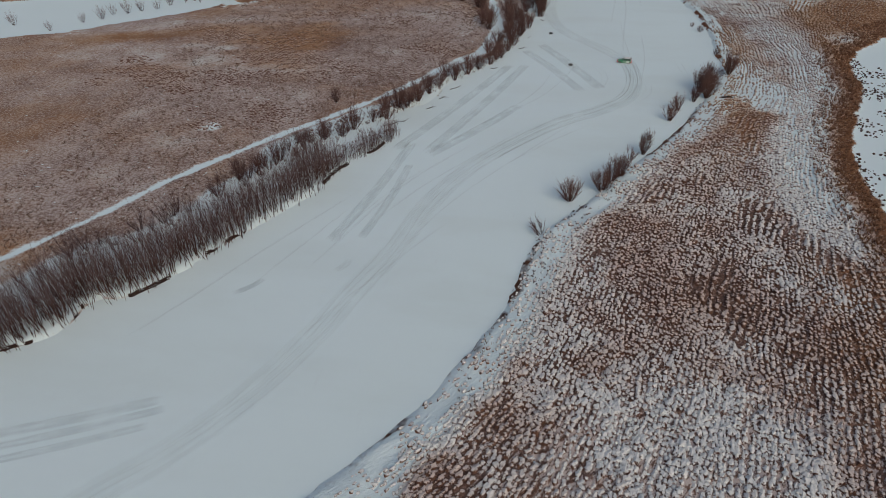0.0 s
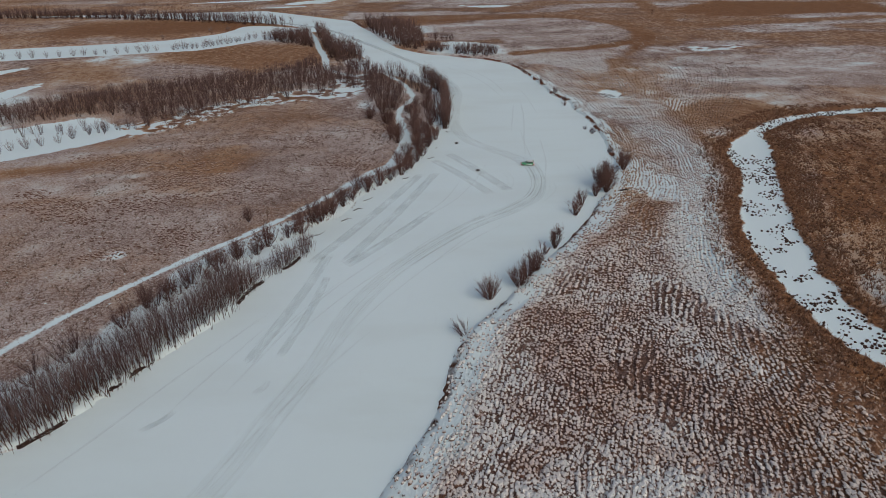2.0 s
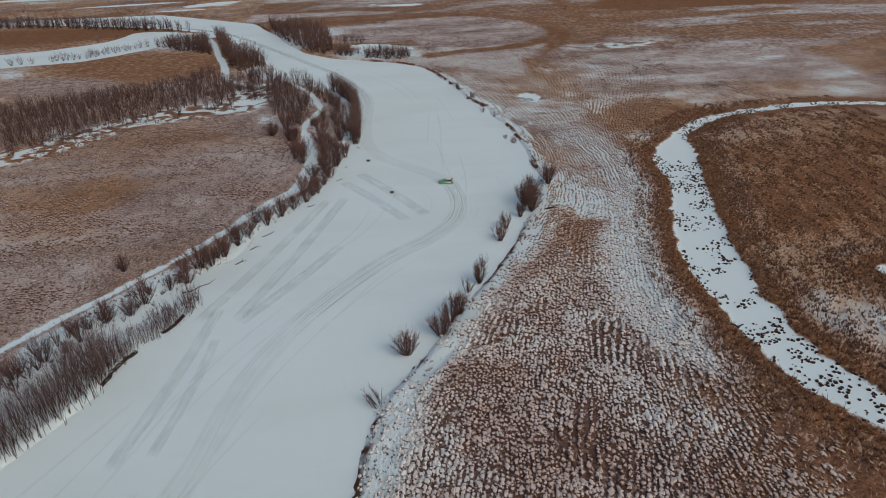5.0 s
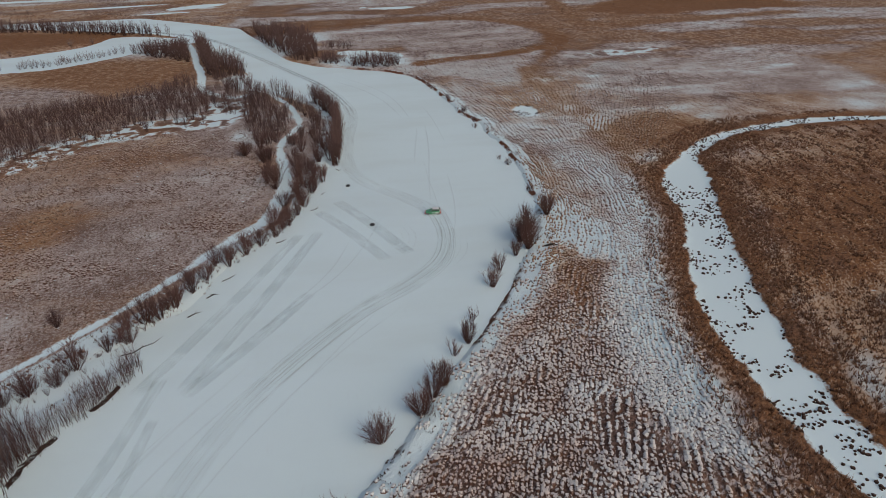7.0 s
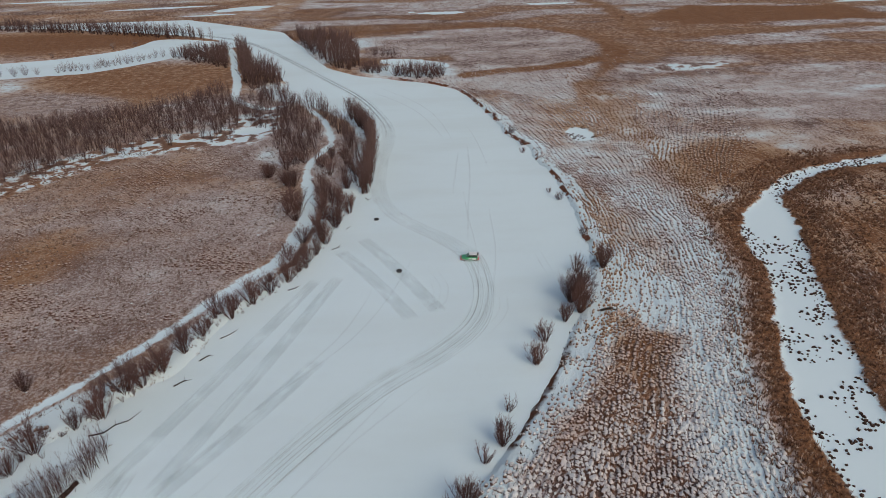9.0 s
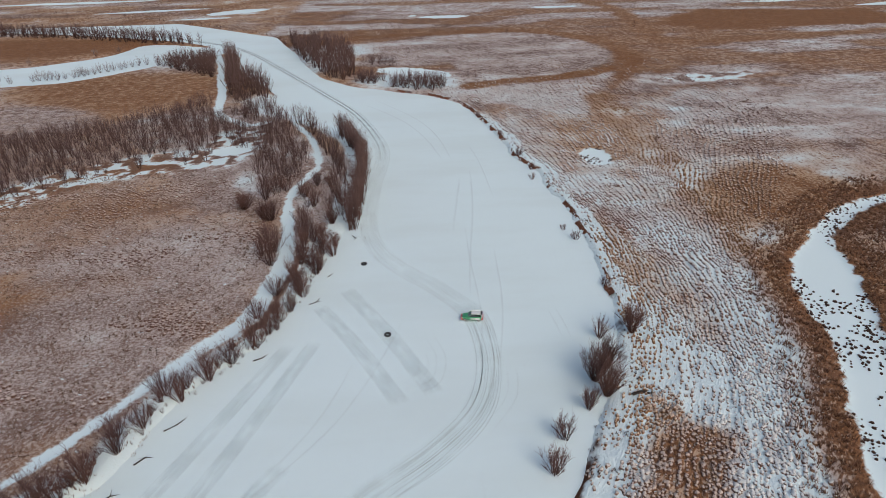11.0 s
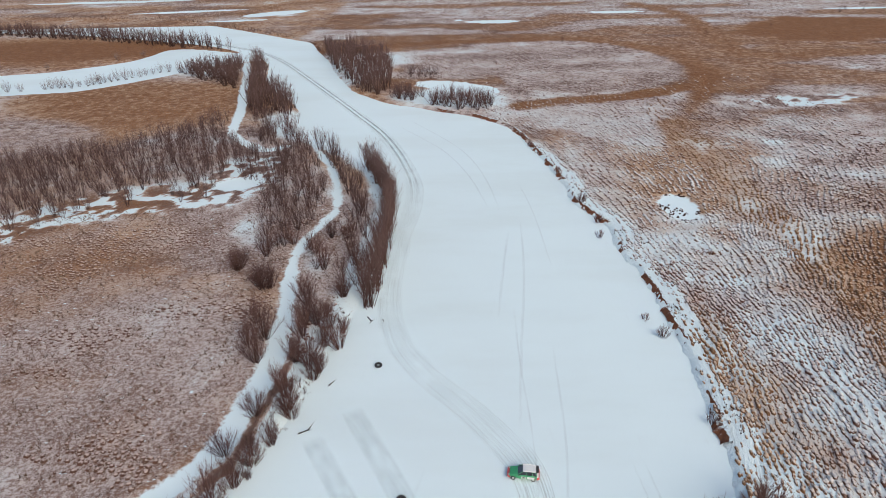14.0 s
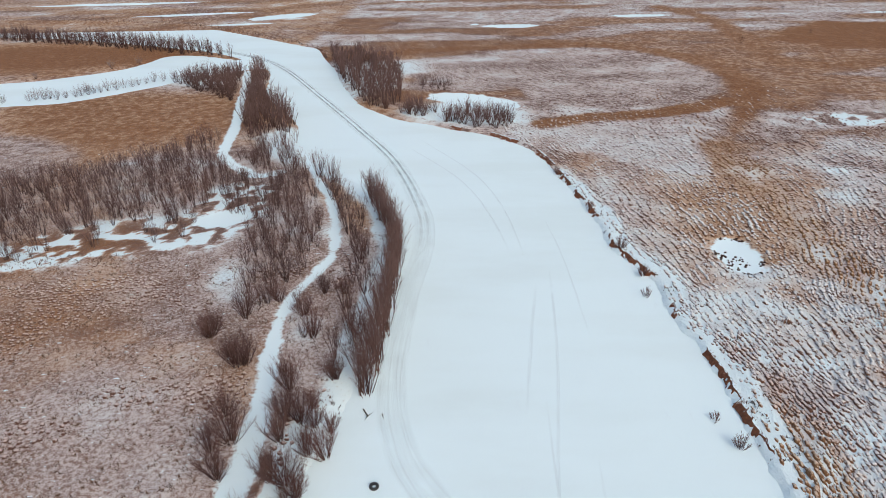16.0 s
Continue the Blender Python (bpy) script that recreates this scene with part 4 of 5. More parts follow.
thicket("willow_scrub", scatter(gap_strip, 2.4, 33, 0.4), poles, "sparse frosted saplings in the snow behind the hedge", 33, 0.35, 0.7, M_GREY)
under = spline([(-65.8, 99.9), (-57.5, 112.8), (-48.1, 124.7), (-38.8, 137.4), (-32.1, 149.2), (-26.5, 160.5), (-18.8, 172.2), (-13.8, 184.4), (-11.2, 197.3), (-10.2, 209.3)], 4)
thicket("bank_scrub", along(under, 1.1, 34, 1.7), dense, "low reddish scrub between the bushes on the bank", 34, 0.14, 0.34, M_TWIG)
bank_row = spline([(-4.8, 216.9), (-3.8, 223.8), (-3.4, 232.8), (-3.4, 250.9), (-4.8, 266.1), (-7.8, 276.5), (-12.6, 288.2)], 6)
thicket("willow_row", along(bank_row, 0.75, 4, 1.1), upright, "tall dense row of reddish bare willows at the ice", 14, 1.1, 1.5)
second = spline([(-8.6, 223.2), (-9, 238.3), (-9.2, 249.4), (-11.4, 263.8), (-15.5, 275.3), (-21.4, 289.1), (-28.6, 306.2)], 6)
thicket("willow_row", along(second, 1.9, 5, 2.2), bushy, "loose row of tall bare willows beside the track", 15, 0.65, 1.35)
grove = [(-13.3, 227.6), (-21.4, 245.5), (-20.4, 267.7), (-26.5, 288.7), (-35.8, 311.1), (-46.2, 325.7), (-64.1, 314.5), (-55.6, 294.9), (-37.8, 266.4), (-30.6, 246.4), (-27.5, 228.9)]
thicket("willow_grove", scatter(grove, 2.5, 6, 0.82), bushy, "open grove of bare brown willows on the point", 16, 0.55, 1.1)
arm_band = [(-206.6, 215.9), (-163.8, 235.2), (-139, 245.8), (-114.5, 232.1), (-100.4, 246.6), (-83.1, 265.8), (-64, 275.2), (-50.3, 269.7), (-53.5, 296.8), (-63, 316.4), (-68.3, 344), (-90.8, 309.3), (-118.1, 299.8),
            (-151.5, 280), (-183.4, 253), (-215, 232.9)]
thicket("willow_wood", scatter(arm_band, 2.75, 7, 0.92), bushy, "dense wood of bare willows along the old river arm", 17, 0.6, 1.05)
thicket("willow_wood", along(spline([(-160.3, 219.9), (-117.8, 222.9), (-96, 247.2), (-74.6, 263.9), (-51.4, 267.8)], 3), 2.6, 27, 3.5), bushy, "bare willows standing in patchy snow", 27, 0.5, 0.9)
east = [(-46.8, 344.3), (-48.3, 354.8), (-57.8, 372.6), (-67.4, 388.5), (-73.8, 403.1), (-79.2, 426.9), (-86.8, 442.8), (-88.9, 434.8), (-81.3, 407.3), (-73.7, 379.1), (-67.3, 360.5), (-63, 343.3), (-55.6, 338.2)]
thicket("willow_wood", scatter(east, 2.8, 8, 0.85), far_kind, "dense bare willows between channel and river", 18, 0.9, 1.3)
west = [(-119.5, 418.6), (-103, 403.3), (-87.7, 390.5), (-79.1, 383), (-83.4, 404.5), (-92.1, 433.2), (-99.8, 437.6), (-114, 425.1)]
thicket("willow_wood", scatter(west, 3.0, 9, 0.9), round_kind, "dense clump of bare willows at the river mouth", 19, 0.9, 1.3)
thicket("willow_scrub", scatter([(-30.6, 304.4), (-38.9, 327.9), (-48.3, 343.5), (-62, 341.1), (-57.7, 319.9), (-45.1, 306.1)], 3.6, 10, 0.6), bushy, "few bare willows in open snow", 20, 0.7, 1.1)
island_wood = [(-104.8, 469.2), (-125.3, 487.8), (-152.4, 502.5), (-210.8, 528.9), (-273.2, 548.9), (-386.5, 569.9), (-386.3, 554.6), (-273.1, 534.2), (-210.8, 513.4), (-152.4, 488.4), (-125.3, 478.2)]
thicket("willow_wood", scatter(island_wood, 3.5, 11, 0.97), far_kind, "long dense belt of bare willows on the island", 21, 0.9, 1.25)
islet = [(-60, 469.6), (-51.6, 444.2), (-42.1, 415.7), (-33.8, 393.8), (-26.5, 376.4), (-17.3, 366.9), (-14.3, 375.6), (-16.3, 406.5), (-24.5, 452.9), (-45.3, 473.1)]
thicket("willow_wood", scatter(islet, 3.4, 12, 0.9), far_kind, "dense wood of bare willows on the far bank", 22, 0.9, 1.3)
thicket("willow_scrub", scatter([(-16.3, 365.7), (-2.1, 357.6), (-0.1, 367.5), (-10.2, 379.1)], 2.4, 13, 0.9), round_kind, "bare willows at the edge of a snowy hollow", 23, 0.7, 1.0)
thicket("willow_scrub", scatter([(1.9, 353), (15.9, 345.1), (25.8, 347.8), (25.8, 359.7), (13.9, 363.4), (3.9, 362.8)], 2.6, 14, 0.85), round_kind, "bare willows at the edge of a snowy hollow", 24, 0.7, 1.1)
thicket("willow_scrub", scatter([(-12.2, 401.8), (4, 395.2), (4, 405.3), (-12.2, 416)], 3.0, 15, 0.8), round_kind, "bare willows at the edge of a snowy hollow", 25, 0.6, 0.9)
thicket("bank_scrub", along(spline([(-68.6, 496.2), (-83.7, 509.7), (-105.5, 530.9), (-134.5, 556.2), (-168.9, 583.1), (-216.1, 604.4), (-333.9, 630.5), (-401, 645.3)], 4), 2.6, 16, 1.2), low_kind, "low dark scrub along the far bank", 26, 0.2, 0.4)
lone = [willow_thing(270, 5.0, 0.6, 9, 7, "lone bare bush in the open meadow", M_TWIG)]
lone_places = [(87, 270.4), (120.2, 286.9), (69.7, 479.7), (226, 616.6), (168.4, 469), (270.8, 577), (278.9, 585.8), (288.4, 581.5), (199.9, 519.9), (151.8, 492.4), (-209, 611.7), (-257.6, 622.7), (-276.4, 644), (36.6, 368.2), (39.5, 361.8), (-171.9, 261.6)]
for i, (x, y) in enumerate(lone_places):
    ob = lone[0] if i == 0 else copy_thing(lone[0], Matrix())
    stand(ob, x, y, 40.0 * i, 0.6 + 0.5 * ((i * 3) % 4) / 4)


# ---------------------------------------------------------------- grass
def tufts(name, xs, ys, mat, label, seed, tall=(0.35, 0.75), width=0.14, blades=6, spread_by=0.35):
    rng = np.random.RandomState(seed)
    z = land(xs, ys)[0]
    n, m = len(xs), len(xs) * blades
    x0, y0, z0 = np.repeat(xs, blades), np.repeat(ys, blades), np.repeat(z, blades)
    a = rng.uniform(0, 6.283, m)
    r = rng.uniform(0.02, spread_by, m)
    h = np.repeat(rng.uniform(*tall, n), blades) * rng.uniform(0.6, 1.1, m)
    cx, cy = x0 + np.cos(a) * r * 0.6, y0 + np.sin(a) * r * 0.6
    px, py = -np.sin(a) * width / 2, np.cos(a) * width / 2
    lean = rng.uniform(0.2, 0.9, m) * h
    v = np.empty((m, 3, 3))
    v[:, 0] = np.column_stack([cx - px, cy - py, z0 - 0.06])
    v[:, 1] = np.column_stack([cx + px, cy + py, z0 - 0.06])
    v[:, 2] = np.column_stack([cx + np.cos(a) * lean, cy + np.sin(a) * lean, z0 + h])
    f = np.arange(m * 3).reshape(m, 3)
    tip = np.tile([0.0, 0.0, 1.0], m)
    me = mesh_from(name, v.reshape(-1, 3), f, [mat], {"tip": tip})
    return tagged(new(name, me), label, "grass", kind="stuff")


def sow(x0, x1, y0, y1, count, seed, test):
    rng = np.random.RandomState(seed)
    xs, ys = rng.uniform(x0, x1, count), rng.uniform(y0, y1, count)
    z, f = land(xs, ys)
    ok = test(xs, ys, f, rng.uniform(0, 1, count))
    return xs[ok], ys[ok]


open_land = lambda x, y, f, u: (f["bank"] > 0.8) & (f["white"] > 0.6)
# ---- sedge tussocks: low shaggy mounds in rows that follow the shore
def make_mound_material():
    n = Net("sedge_tussock")
    fine = n.noise(n.place(), 3.6, 5, 0.75)
    isl = n.nodes.new("ShaderNodeNewGeometry")
    rnd = isl.outputs["Random Per Island"]
    brown = n.mix(fine, (0.038, 0.0165, 0.0135), (0.19, 0.100, 0.080))
    rusty = n.mix(fine, (0.08, 0.034, 0.016), (0.40, 0.215, 0.105))
    color = n.mix(n.attr("rust"), brown, rusty)
    frost = n.mix(n.ramp(n.attr("rime"), 0.55, 1.0), n.mix(n.attr("rust"), (0.57, 0.465, 0.43), (0.60, 0.45, 0.325)), (0.72, 0.72, 0.71))
    lit = n.math("ADD", n.attr("tip"), n.math("ADD", n.math("MULTIPLY", n.math("SUBTRACT", fine, 0.5), 1.5), n.math("MULTIPLY", n.math("SUBTRACT", rnd, 0.5), 0.3)))
    cover = n.ramp(n.math("ADD", lit, n.math("MULTIPLY", n.attr("rime"), 0.7)), 0.74, 1.06)
    n.bump(fine, 0.8, 0.12)
    return n.done(n.mix(cover, color, frost), 0.95, 0.1)


M_MOUND = make_mound_material()
M_CLUMP = make_grass_material("wet_sedge_clump", (0.022, 0.013, 0.010), (0.085, 0.048, 0.036), (0.19, 0.135, 0.11))


def mounds(name, xs, ys, size, rust, rime, mat, label, seed, sides=6, lie=None, shag=3, tall=1.0):
    """Shaggy domes joined into one mesh: dark skirts, and rimed caps coloured paler towards the top and the northern
    side.
    """
    rng = np.random.RandomState(seed)
    z = np.where(river_gap(xs, ys) > -0.2, land(xs, ys)[0], 0.0)
    n = len(xs)
    a0 = rng.uniform(0, 6.283, n)
    V, T = [], []
    for rr, hh, tip in ((1.0, -0.15, 0.0), (0.66, 0.62, 0.52)):
        for k in range(sides):
            a = a0 + 2 * math.pi * k / sides
            r = size * rr * rng.uniform(0.6, 1.4, n)
            V.append(np.column_stack([xs + np.cos(a) * r, ys + np.sin(a) * r, z + hh * size * tall * rng.uniform(0.6, 1.35, n)]))
            T.append(tip + 0.3 * np.sin(a + 0.4) * (rr < 1))
    V.append(np.column_stack([xs + rng.normal(0, 0.22, n) * size, ys + rng.normal(0, 0.22, n) * size, z + 0.92 * size * tall]))
    T.append(np.ones(n))
    for k in range(shag):
        a = rng.uniform(0, 6.283, n)
        ux, uy = np.cos(a), np.sin(a)
        r1, w = size * rng.uniform(0.9, 1.35, n), size * 0.22
        V.append(np.column_stack([xs + ux * size * 0.3 - uy * w, ys + uy * size * 0.3 + ux * w, z + 0.7 * size * tall]))
        V.append(np.column_stack([xs + ux * size * 0.3 + uy * w, ys + uy * size * 0.3 - ux * w, z + 0.7 * size * tall]))
        V.append(np.column_stack([xs + ux * r1, ys + uy * r1, z + rng.uniform(0.15, 0.9, n) * size * tall]))
        T += [np.full(n, 0.5), np.full(n, 0.5), 0.45 + 0.3 * uy]
    per = 2 * sides + 1 + 3 * shag
    V, T = np.stack(V, 1), np.stack(T, 1).ravel()
    if lie is not None:
        # drawn out along the row
        dx, dy = V[:, :, 0] - xs[:, None], V[:, :, 1] - ys[:, None]
        ca, sa = np.cos(lie)[:, None], np.sin(lie)[:, None]
        ridge = smooth(135, 175, ys)[:, None]
        u, w = (dx * ca + dy * sa) * (1.35 + 0.25 * ridge), (dy * ca - dx * sa) * (0.92 - 0.14 * ridge)
        V[:, :, 0], V[:, :, 1] = xs[:, None] + u * ca - w * sa, ys[:, None] + u * sa + w * ca
    V = V.reshape(-1, 3)
    face = []
    for k in range(sides):
        k2 = (k + 1) % sides
        face += [(k, k2, sides + k2), (k, sides + k2, sides + k), (sides + k, sides + k2, 2 * sides)]
    top = 2 * sides + 1
    face += [(top + 3 * k, top + 1 + 3 * k, top + 2 + 3 * k) for k in range(shag)]
    F = (np.array(face)[None] + (np.arange(n) * per)[:, None, None]).reshape(-1, 3)
    me = mesh_from(name, V, F, [mat], {"tip": T, "rust": np.repeat(rust, per), "rime": np.repeat(rime, per)})
    me.polygons.foreach_set("use_smooth", np.repeat(ys > 130, len(face)))
    return tagged(new(name, me), label, "tussocks", kind="stuff")


# the tussocks stand in long rows that fan out between the river bank and the marsh stream: guide lines as x at steps of y
ROW_Y = [20, 40, 65, 95, 130, 160, 185, 210, 235, 255, 275, 300, 335, 370, 410]
ROW_X = [[-42, -23, -9, 1.5, 25, 42, 48.5, 50, 47.5, 45.5, 41, 36.5, 24, 24, 26],
         [-6, 3, 11.4, 20, 31.5, 47, 53, 54.5, 52.5, 50.5, 46, 42, 32, 34, 36],
         [14, 20, 28, 37.5, 50, 59.5, 64.5, 64.5, 62, 60, 58, 55, 50, 52, 54],
         [38, 42, 47.5, 52.2, 57.5, 66, 70.5, 74, 79, 86, 93, 98, 96, 98, 100],
         [110, 90, 79, 66, 67, 80, 88, 98, 113, 124, 134, 144, 150, 155, 160]]
ROW_AT = [0, 14, 28, 40, 68]
rng = np.random.RandomState(5)
ly = np.arange(24, 405, 0.3)
guides = [np.interp(ly, *spline(list(zip(ROW_Y, g)), 8).T) for g in ROW_X]
lanes = np.array([[np.interp(r, ROW_AT, [g[i] for g in guides]) for i in range(len(ly))] for r in np.arange(0, 68.01, 0.25)])
px, py, lie, room = [], [], [], []
for k, lx in enumerate(lanes):
    nxt = lanes[min(k + 1, len(lanes) - 1)] - lanes[max(k - 1, 0)]
    slope = np.gradient(lx, ly)
    width = np.abs(nxt) / 2 / np.sqrt(1 + slope ** 2) * (2 if k in (0, len(lanes) - 1) else 1)
    target = np.interp(ly, [40, 140, 200, 300, 400], [0.62, 0.62, 0.76, 1.2, 1.7])
    every = 2.0 ** np.ceil(np.log2(np.maximum(target / np.maximum(width, 0.05), 1.0)) - 0.34 + 1.5 * (fbm(lx / 9, ly / 14, 146, 3) - 0.5))
    s_len = np.concatenate([[0], np.cumsum(np.hypot(np.diff(lx), np.diff(ly)))])
    t = np.arange(0, s_len[-1], 0.52)
    t = t + rng.uniform(-0.24, 0.24, len(t))
    x, y, ev, wd = (np.interp(t, s_len, q) for q in (lx, ly, np.round(every), width * every))
    wave = 0.34 * np.sin(y / 5.3 + 0.1 * k) + 1.6 * (fbm(x / 6, y / 6, 143, 2) - 0.5) + 0.34 * (vnoise(x / 1.6, y / 2.4, 144) - 0.5)
    ok = (k % np.maximum(np.round(ev), 1) == 0) & (rng.uniform(0, 1, len(t)) < np.interp(y, [40, 200, 260, 330, 400], [0.95, 0.80, 0.62, 0.3, 0.0]) * smooth(68, 55, 0.25 * k + 14 * (fbm(x / 11, y / 11, 145, 3) - 0.5) + 14 * smooth(215, 190, y)))
    px.append((x + wave + rng.normal(0, 1, len(t)) * np.interp(y, [140, 185], [0.1, 0.08]))[ok]), py.append(y[ok] + rng.normal(0, 0.1, ok.sum()))
    lie.append(np.pi / 2 - np.arctan(np.interp(y, ly, slope))[ok]), room.append(np.clip(wd, 0.65, 1.7)[ok])
px, py, lie, room = (np.concatenate(q) for q in (px, py, lie, room))
z, f = land(px, py)
patchy = fbm(px / 2.4, py / 2.4, 131, 3)
size = (0.33 + 0.05 * smooth(0.8, 1.3, room) + 0.03 * smooth(140, 110, py) + 0.02 * smooth(140, 185, py)) * (0.6 + 0.8 * rng.uniform(0, 1, len(px))) * (0.7 + 0.6 * patchy) * (1.0 - 0.3 * smooth(0.6, 0.95, f["snowy"]))
ok = (f["bank"] > 0.9) & (f["white"] > 0.6) & (rng.uniform(0, 1, len(px)) > 0.9 * smooth(0.80, 1.0, f["snowy"])) & ((f["bank"] > np.where(py > 145, 2.2, 4.5)) | (patchy > 0.52))
ok &= (f["white"] > 5) | (px < 56) | (py > 250) | (rng.uniform(0, 1, len(px)) < 0.3)
px, py, size, lie, room = (q[ok] for q in (px, py, size, lie, room))
f = {k: v[ok] for k, v in f.items()}
near_field = smooth(150, 122, py)
redder = smooth(8, 3, np.abs(px - np.interp(py, [60, 80, 98, 130, 184], [68, 61, 58.5, 63, 84])) + 6 * (fbm(px / 9, py / 9, 134, 3) - 0.5)) * smooth(60, 75, py)
rime = 0.45 + 0.29 * near_field + 0.4 * smooth(0.4, 0.7, f["snowy"]) + 0.25 * smooth(220, 290, py) + 0.5 * (fbm(px / 22, py / 22, 137, 3) - 0.5) + 0.45 * (fbm(px / 6, py / 6, 133, 3) - 0.5)
rime += 0.28 * np.exp(-((px - 24) / 14) ** 2 - ((py - 52) / 14) ** 2) + 0.15 * np.exp(-((px - 42) / 12) ** 2 - ((py - 112) / 22) ** 2)
shore = smooth(13, 6, f["bank"] + 6 * (fbm(px / 5, py / 5, 136, 3) - 0.5)) * smooth(140, 150, py) * smooth(225, 205, py)
rime -= 0.34 * redder + 0.2 * smooth(9, 4, f["bank"]) * smooth(150, 140, py) + 0.28 * shore
rime = np.clip(rime, 0, 1)
rust_here = np.clip(f["rust"] * 0.6 + 0.55 * redder + 0.45 * shore + 0.4 * (fbm(px / 12, py / 12, 135, 3) - 0.5), 0, 1)
near_half = py < 120
for pick, text in ((near_half, "frosted brown sedge tussocks standing in rough rows"), (~near_half, "rusty and frosted sedge tussocks in wavy rows")):
    mounds("sedge_tussocks", px[pick], py[pick], size[pick], rust_here[pick], rime[pick], M_MOUND, text, 7, 5, lie[pick], 2, np.interp(py[pick], [130, 180], [1.0, 0.8]))

# low pale tussocks of the hay meadow between the old arm and the track
u, v = np.meshgrid(np.arange(0, 150, 1.15), np.arange(0, 150, 0.95))
u, v = u.ravel() + rng.uniform(-0.3, 0.3, u.size), v.ravel() + rng.uniform(-0.3, 0.3, u.size) + 1.2 * np.sin(u.ravel() / 9)
xs, ys = -20 - u * 0.86 + v * 0.12, 130 + v * 0.94 - u * 0.12
z, f = land(xs, ys)
lumpy = fbm(xs / 17, ys / 9, 97, 3) + 0.12 * np.exp(-((xs + 48) / 20) ** 2 - ((ys - 212) / 9) ** 2)
ok = (f["bank"] > 4) & (f["white"] > 1.2) & (f["right"] < 0.5) & (xs > -125) & (ys < 262) & (lumpy + 0.22 * (rng.uniform(0, 1, len(xs)) - 0.5) > 0.665)
xs, ys, f = xs[ok], ys[ok], {k: q[ok] for k, q in f.items()}
mounds("meadow_tussocks", xs, ys, rng.uniform(0.26, 0.5, len(xs)), np.clip(0.6 * f["rust"], 0, 1), np.clip(0.56 + 0.5 * (fbm(xs / 20, ys / 12, 98, 3) - 0.5), 0, 0.72),
       M_MOUND, "low frosted grass tussocks in the hay meadow", 23, 5, None, 2, 0.72)

xs, ys = sow(50, 130, 40, 260, 36000, 3, lambda x, y, f, u: (f["white"] > 0.2) & (f["white"] < 9) & (u < 0.9) & (np.hypot(x - 65, y - 260) > 24))
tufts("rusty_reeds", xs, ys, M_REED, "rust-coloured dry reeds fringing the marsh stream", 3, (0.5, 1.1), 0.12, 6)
xs, ys = sow(55, 215, 40, 280, 80000, 4, lambda x, y, f, u: (f["white"] < 0.2) & (fbm(x / 4, y / 4, 91, 3) + 0.14 * smooth(-3, 0, f["white"]) > 0.55))
keep = np.random.RandomState(9).uniform(0, 1, len(xs)) < 0.6
keep &= np.hypot((xs - 93) / 6.5, (ys - 192) / 12) > 1
xs, ys = xs[keep], ys[keep]
mounds("wet_sedge_clumps", xs, ys, np.random.RandomState(8).uniform(0.12, 0.36, len(xs)), np.full(len(xs), 0.1), np.full(len(xs), 0.0), M_CLUMP, "dark sedge clumps standing in the snowy stream", 4)
xs, ys = sow(-110, -8, 60, 260, 40000, 5, lambda x, y, f, u: open_land(x, y, f, u) & (f["tuss"] > 0.5))
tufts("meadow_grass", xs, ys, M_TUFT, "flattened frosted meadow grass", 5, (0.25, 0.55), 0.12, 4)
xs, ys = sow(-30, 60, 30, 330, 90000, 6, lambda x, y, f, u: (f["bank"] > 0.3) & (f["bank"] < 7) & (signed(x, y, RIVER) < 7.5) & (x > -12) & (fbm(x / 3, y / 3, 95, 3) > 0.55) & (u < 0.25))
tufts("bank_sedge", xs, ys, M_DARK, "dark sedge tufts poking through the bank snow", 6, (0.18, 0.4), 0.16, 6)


xs, ys = sow(74, 175, 60, 236, 42000, 12, lambda x, y, f, u: (f["white"] > 3.5) & (x > np.interp(y, [40, 86, 120, 152, 200, 240], [92, 78, 80, 88, 104, 124])) & (f["tuss"] > 0.45))
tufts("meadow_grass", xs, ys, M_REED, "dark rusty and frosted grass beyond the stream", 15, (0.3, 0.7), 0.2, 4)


# ---------------------------------------------------------------- dead branches on the ice edge
def fallen_branch(points, radius, seed, rest=0.0):
    rng = random.Random(seed)
    pts = [Vector((x, y, rest + 0.06 + 0.12 * rng.random())) for x, y in points]
    lines = [(pts, [radius * (1 - 0.6 * i / len(pts)) for i in range(len(pts))], [0.0] * len(pts))]
    for i in range(1, len(pts) - 1):
        a = rng.uniform(0, 6.28)
        q = pts[i]
        e = q + Vector((math.cos(a), math.sin(a), 0.35)) * rng.uniform(0.6, 1.4)
        lines.append(([q, e], [radius * 0.5, radius * 0.15], [0.0, 0.3]))
    v, f, t = tubes(lines, 5)
    me = mesh_from("fallen_branch", v, f, [M_LOG], {"tip": t})
    return tagged(new("fallen_branch", me), "dark dead branch lying on the snowy river ice", "branch", "fallen branches")


for i, pts in enumerate(([(-39.3, 130.6), (-37.3, 131.1), (-36.3, 132.7), (-34.7, 133.4), (-33.4, 135.6)], [(-30.4, 140.9), (-29.1, 142), (-27.9, 142.3)],
                         [(-26.1, 153.3), (-24.6, 154.5), (-23.6, 156.2)], [(-28.1, 147.2), (-26.9, 148.5), (-25.7, 148.3)], [(-16.7, 168.9), (-15.3, 169.6), (-14.5, 170.6)],
                         [(-9.6, 185.5), (-8.4, 186.2), (-7.8, 188)], [(-7.2, 195.6), (-6.2, 197.1)], [(-3.6, 214.2), (-2.8, 212.9), (-3.1, 211.9)], [(-0.8, 213.3), (-0.4, 212.1)])):
    fallen_branch(pts, 0.11, i)
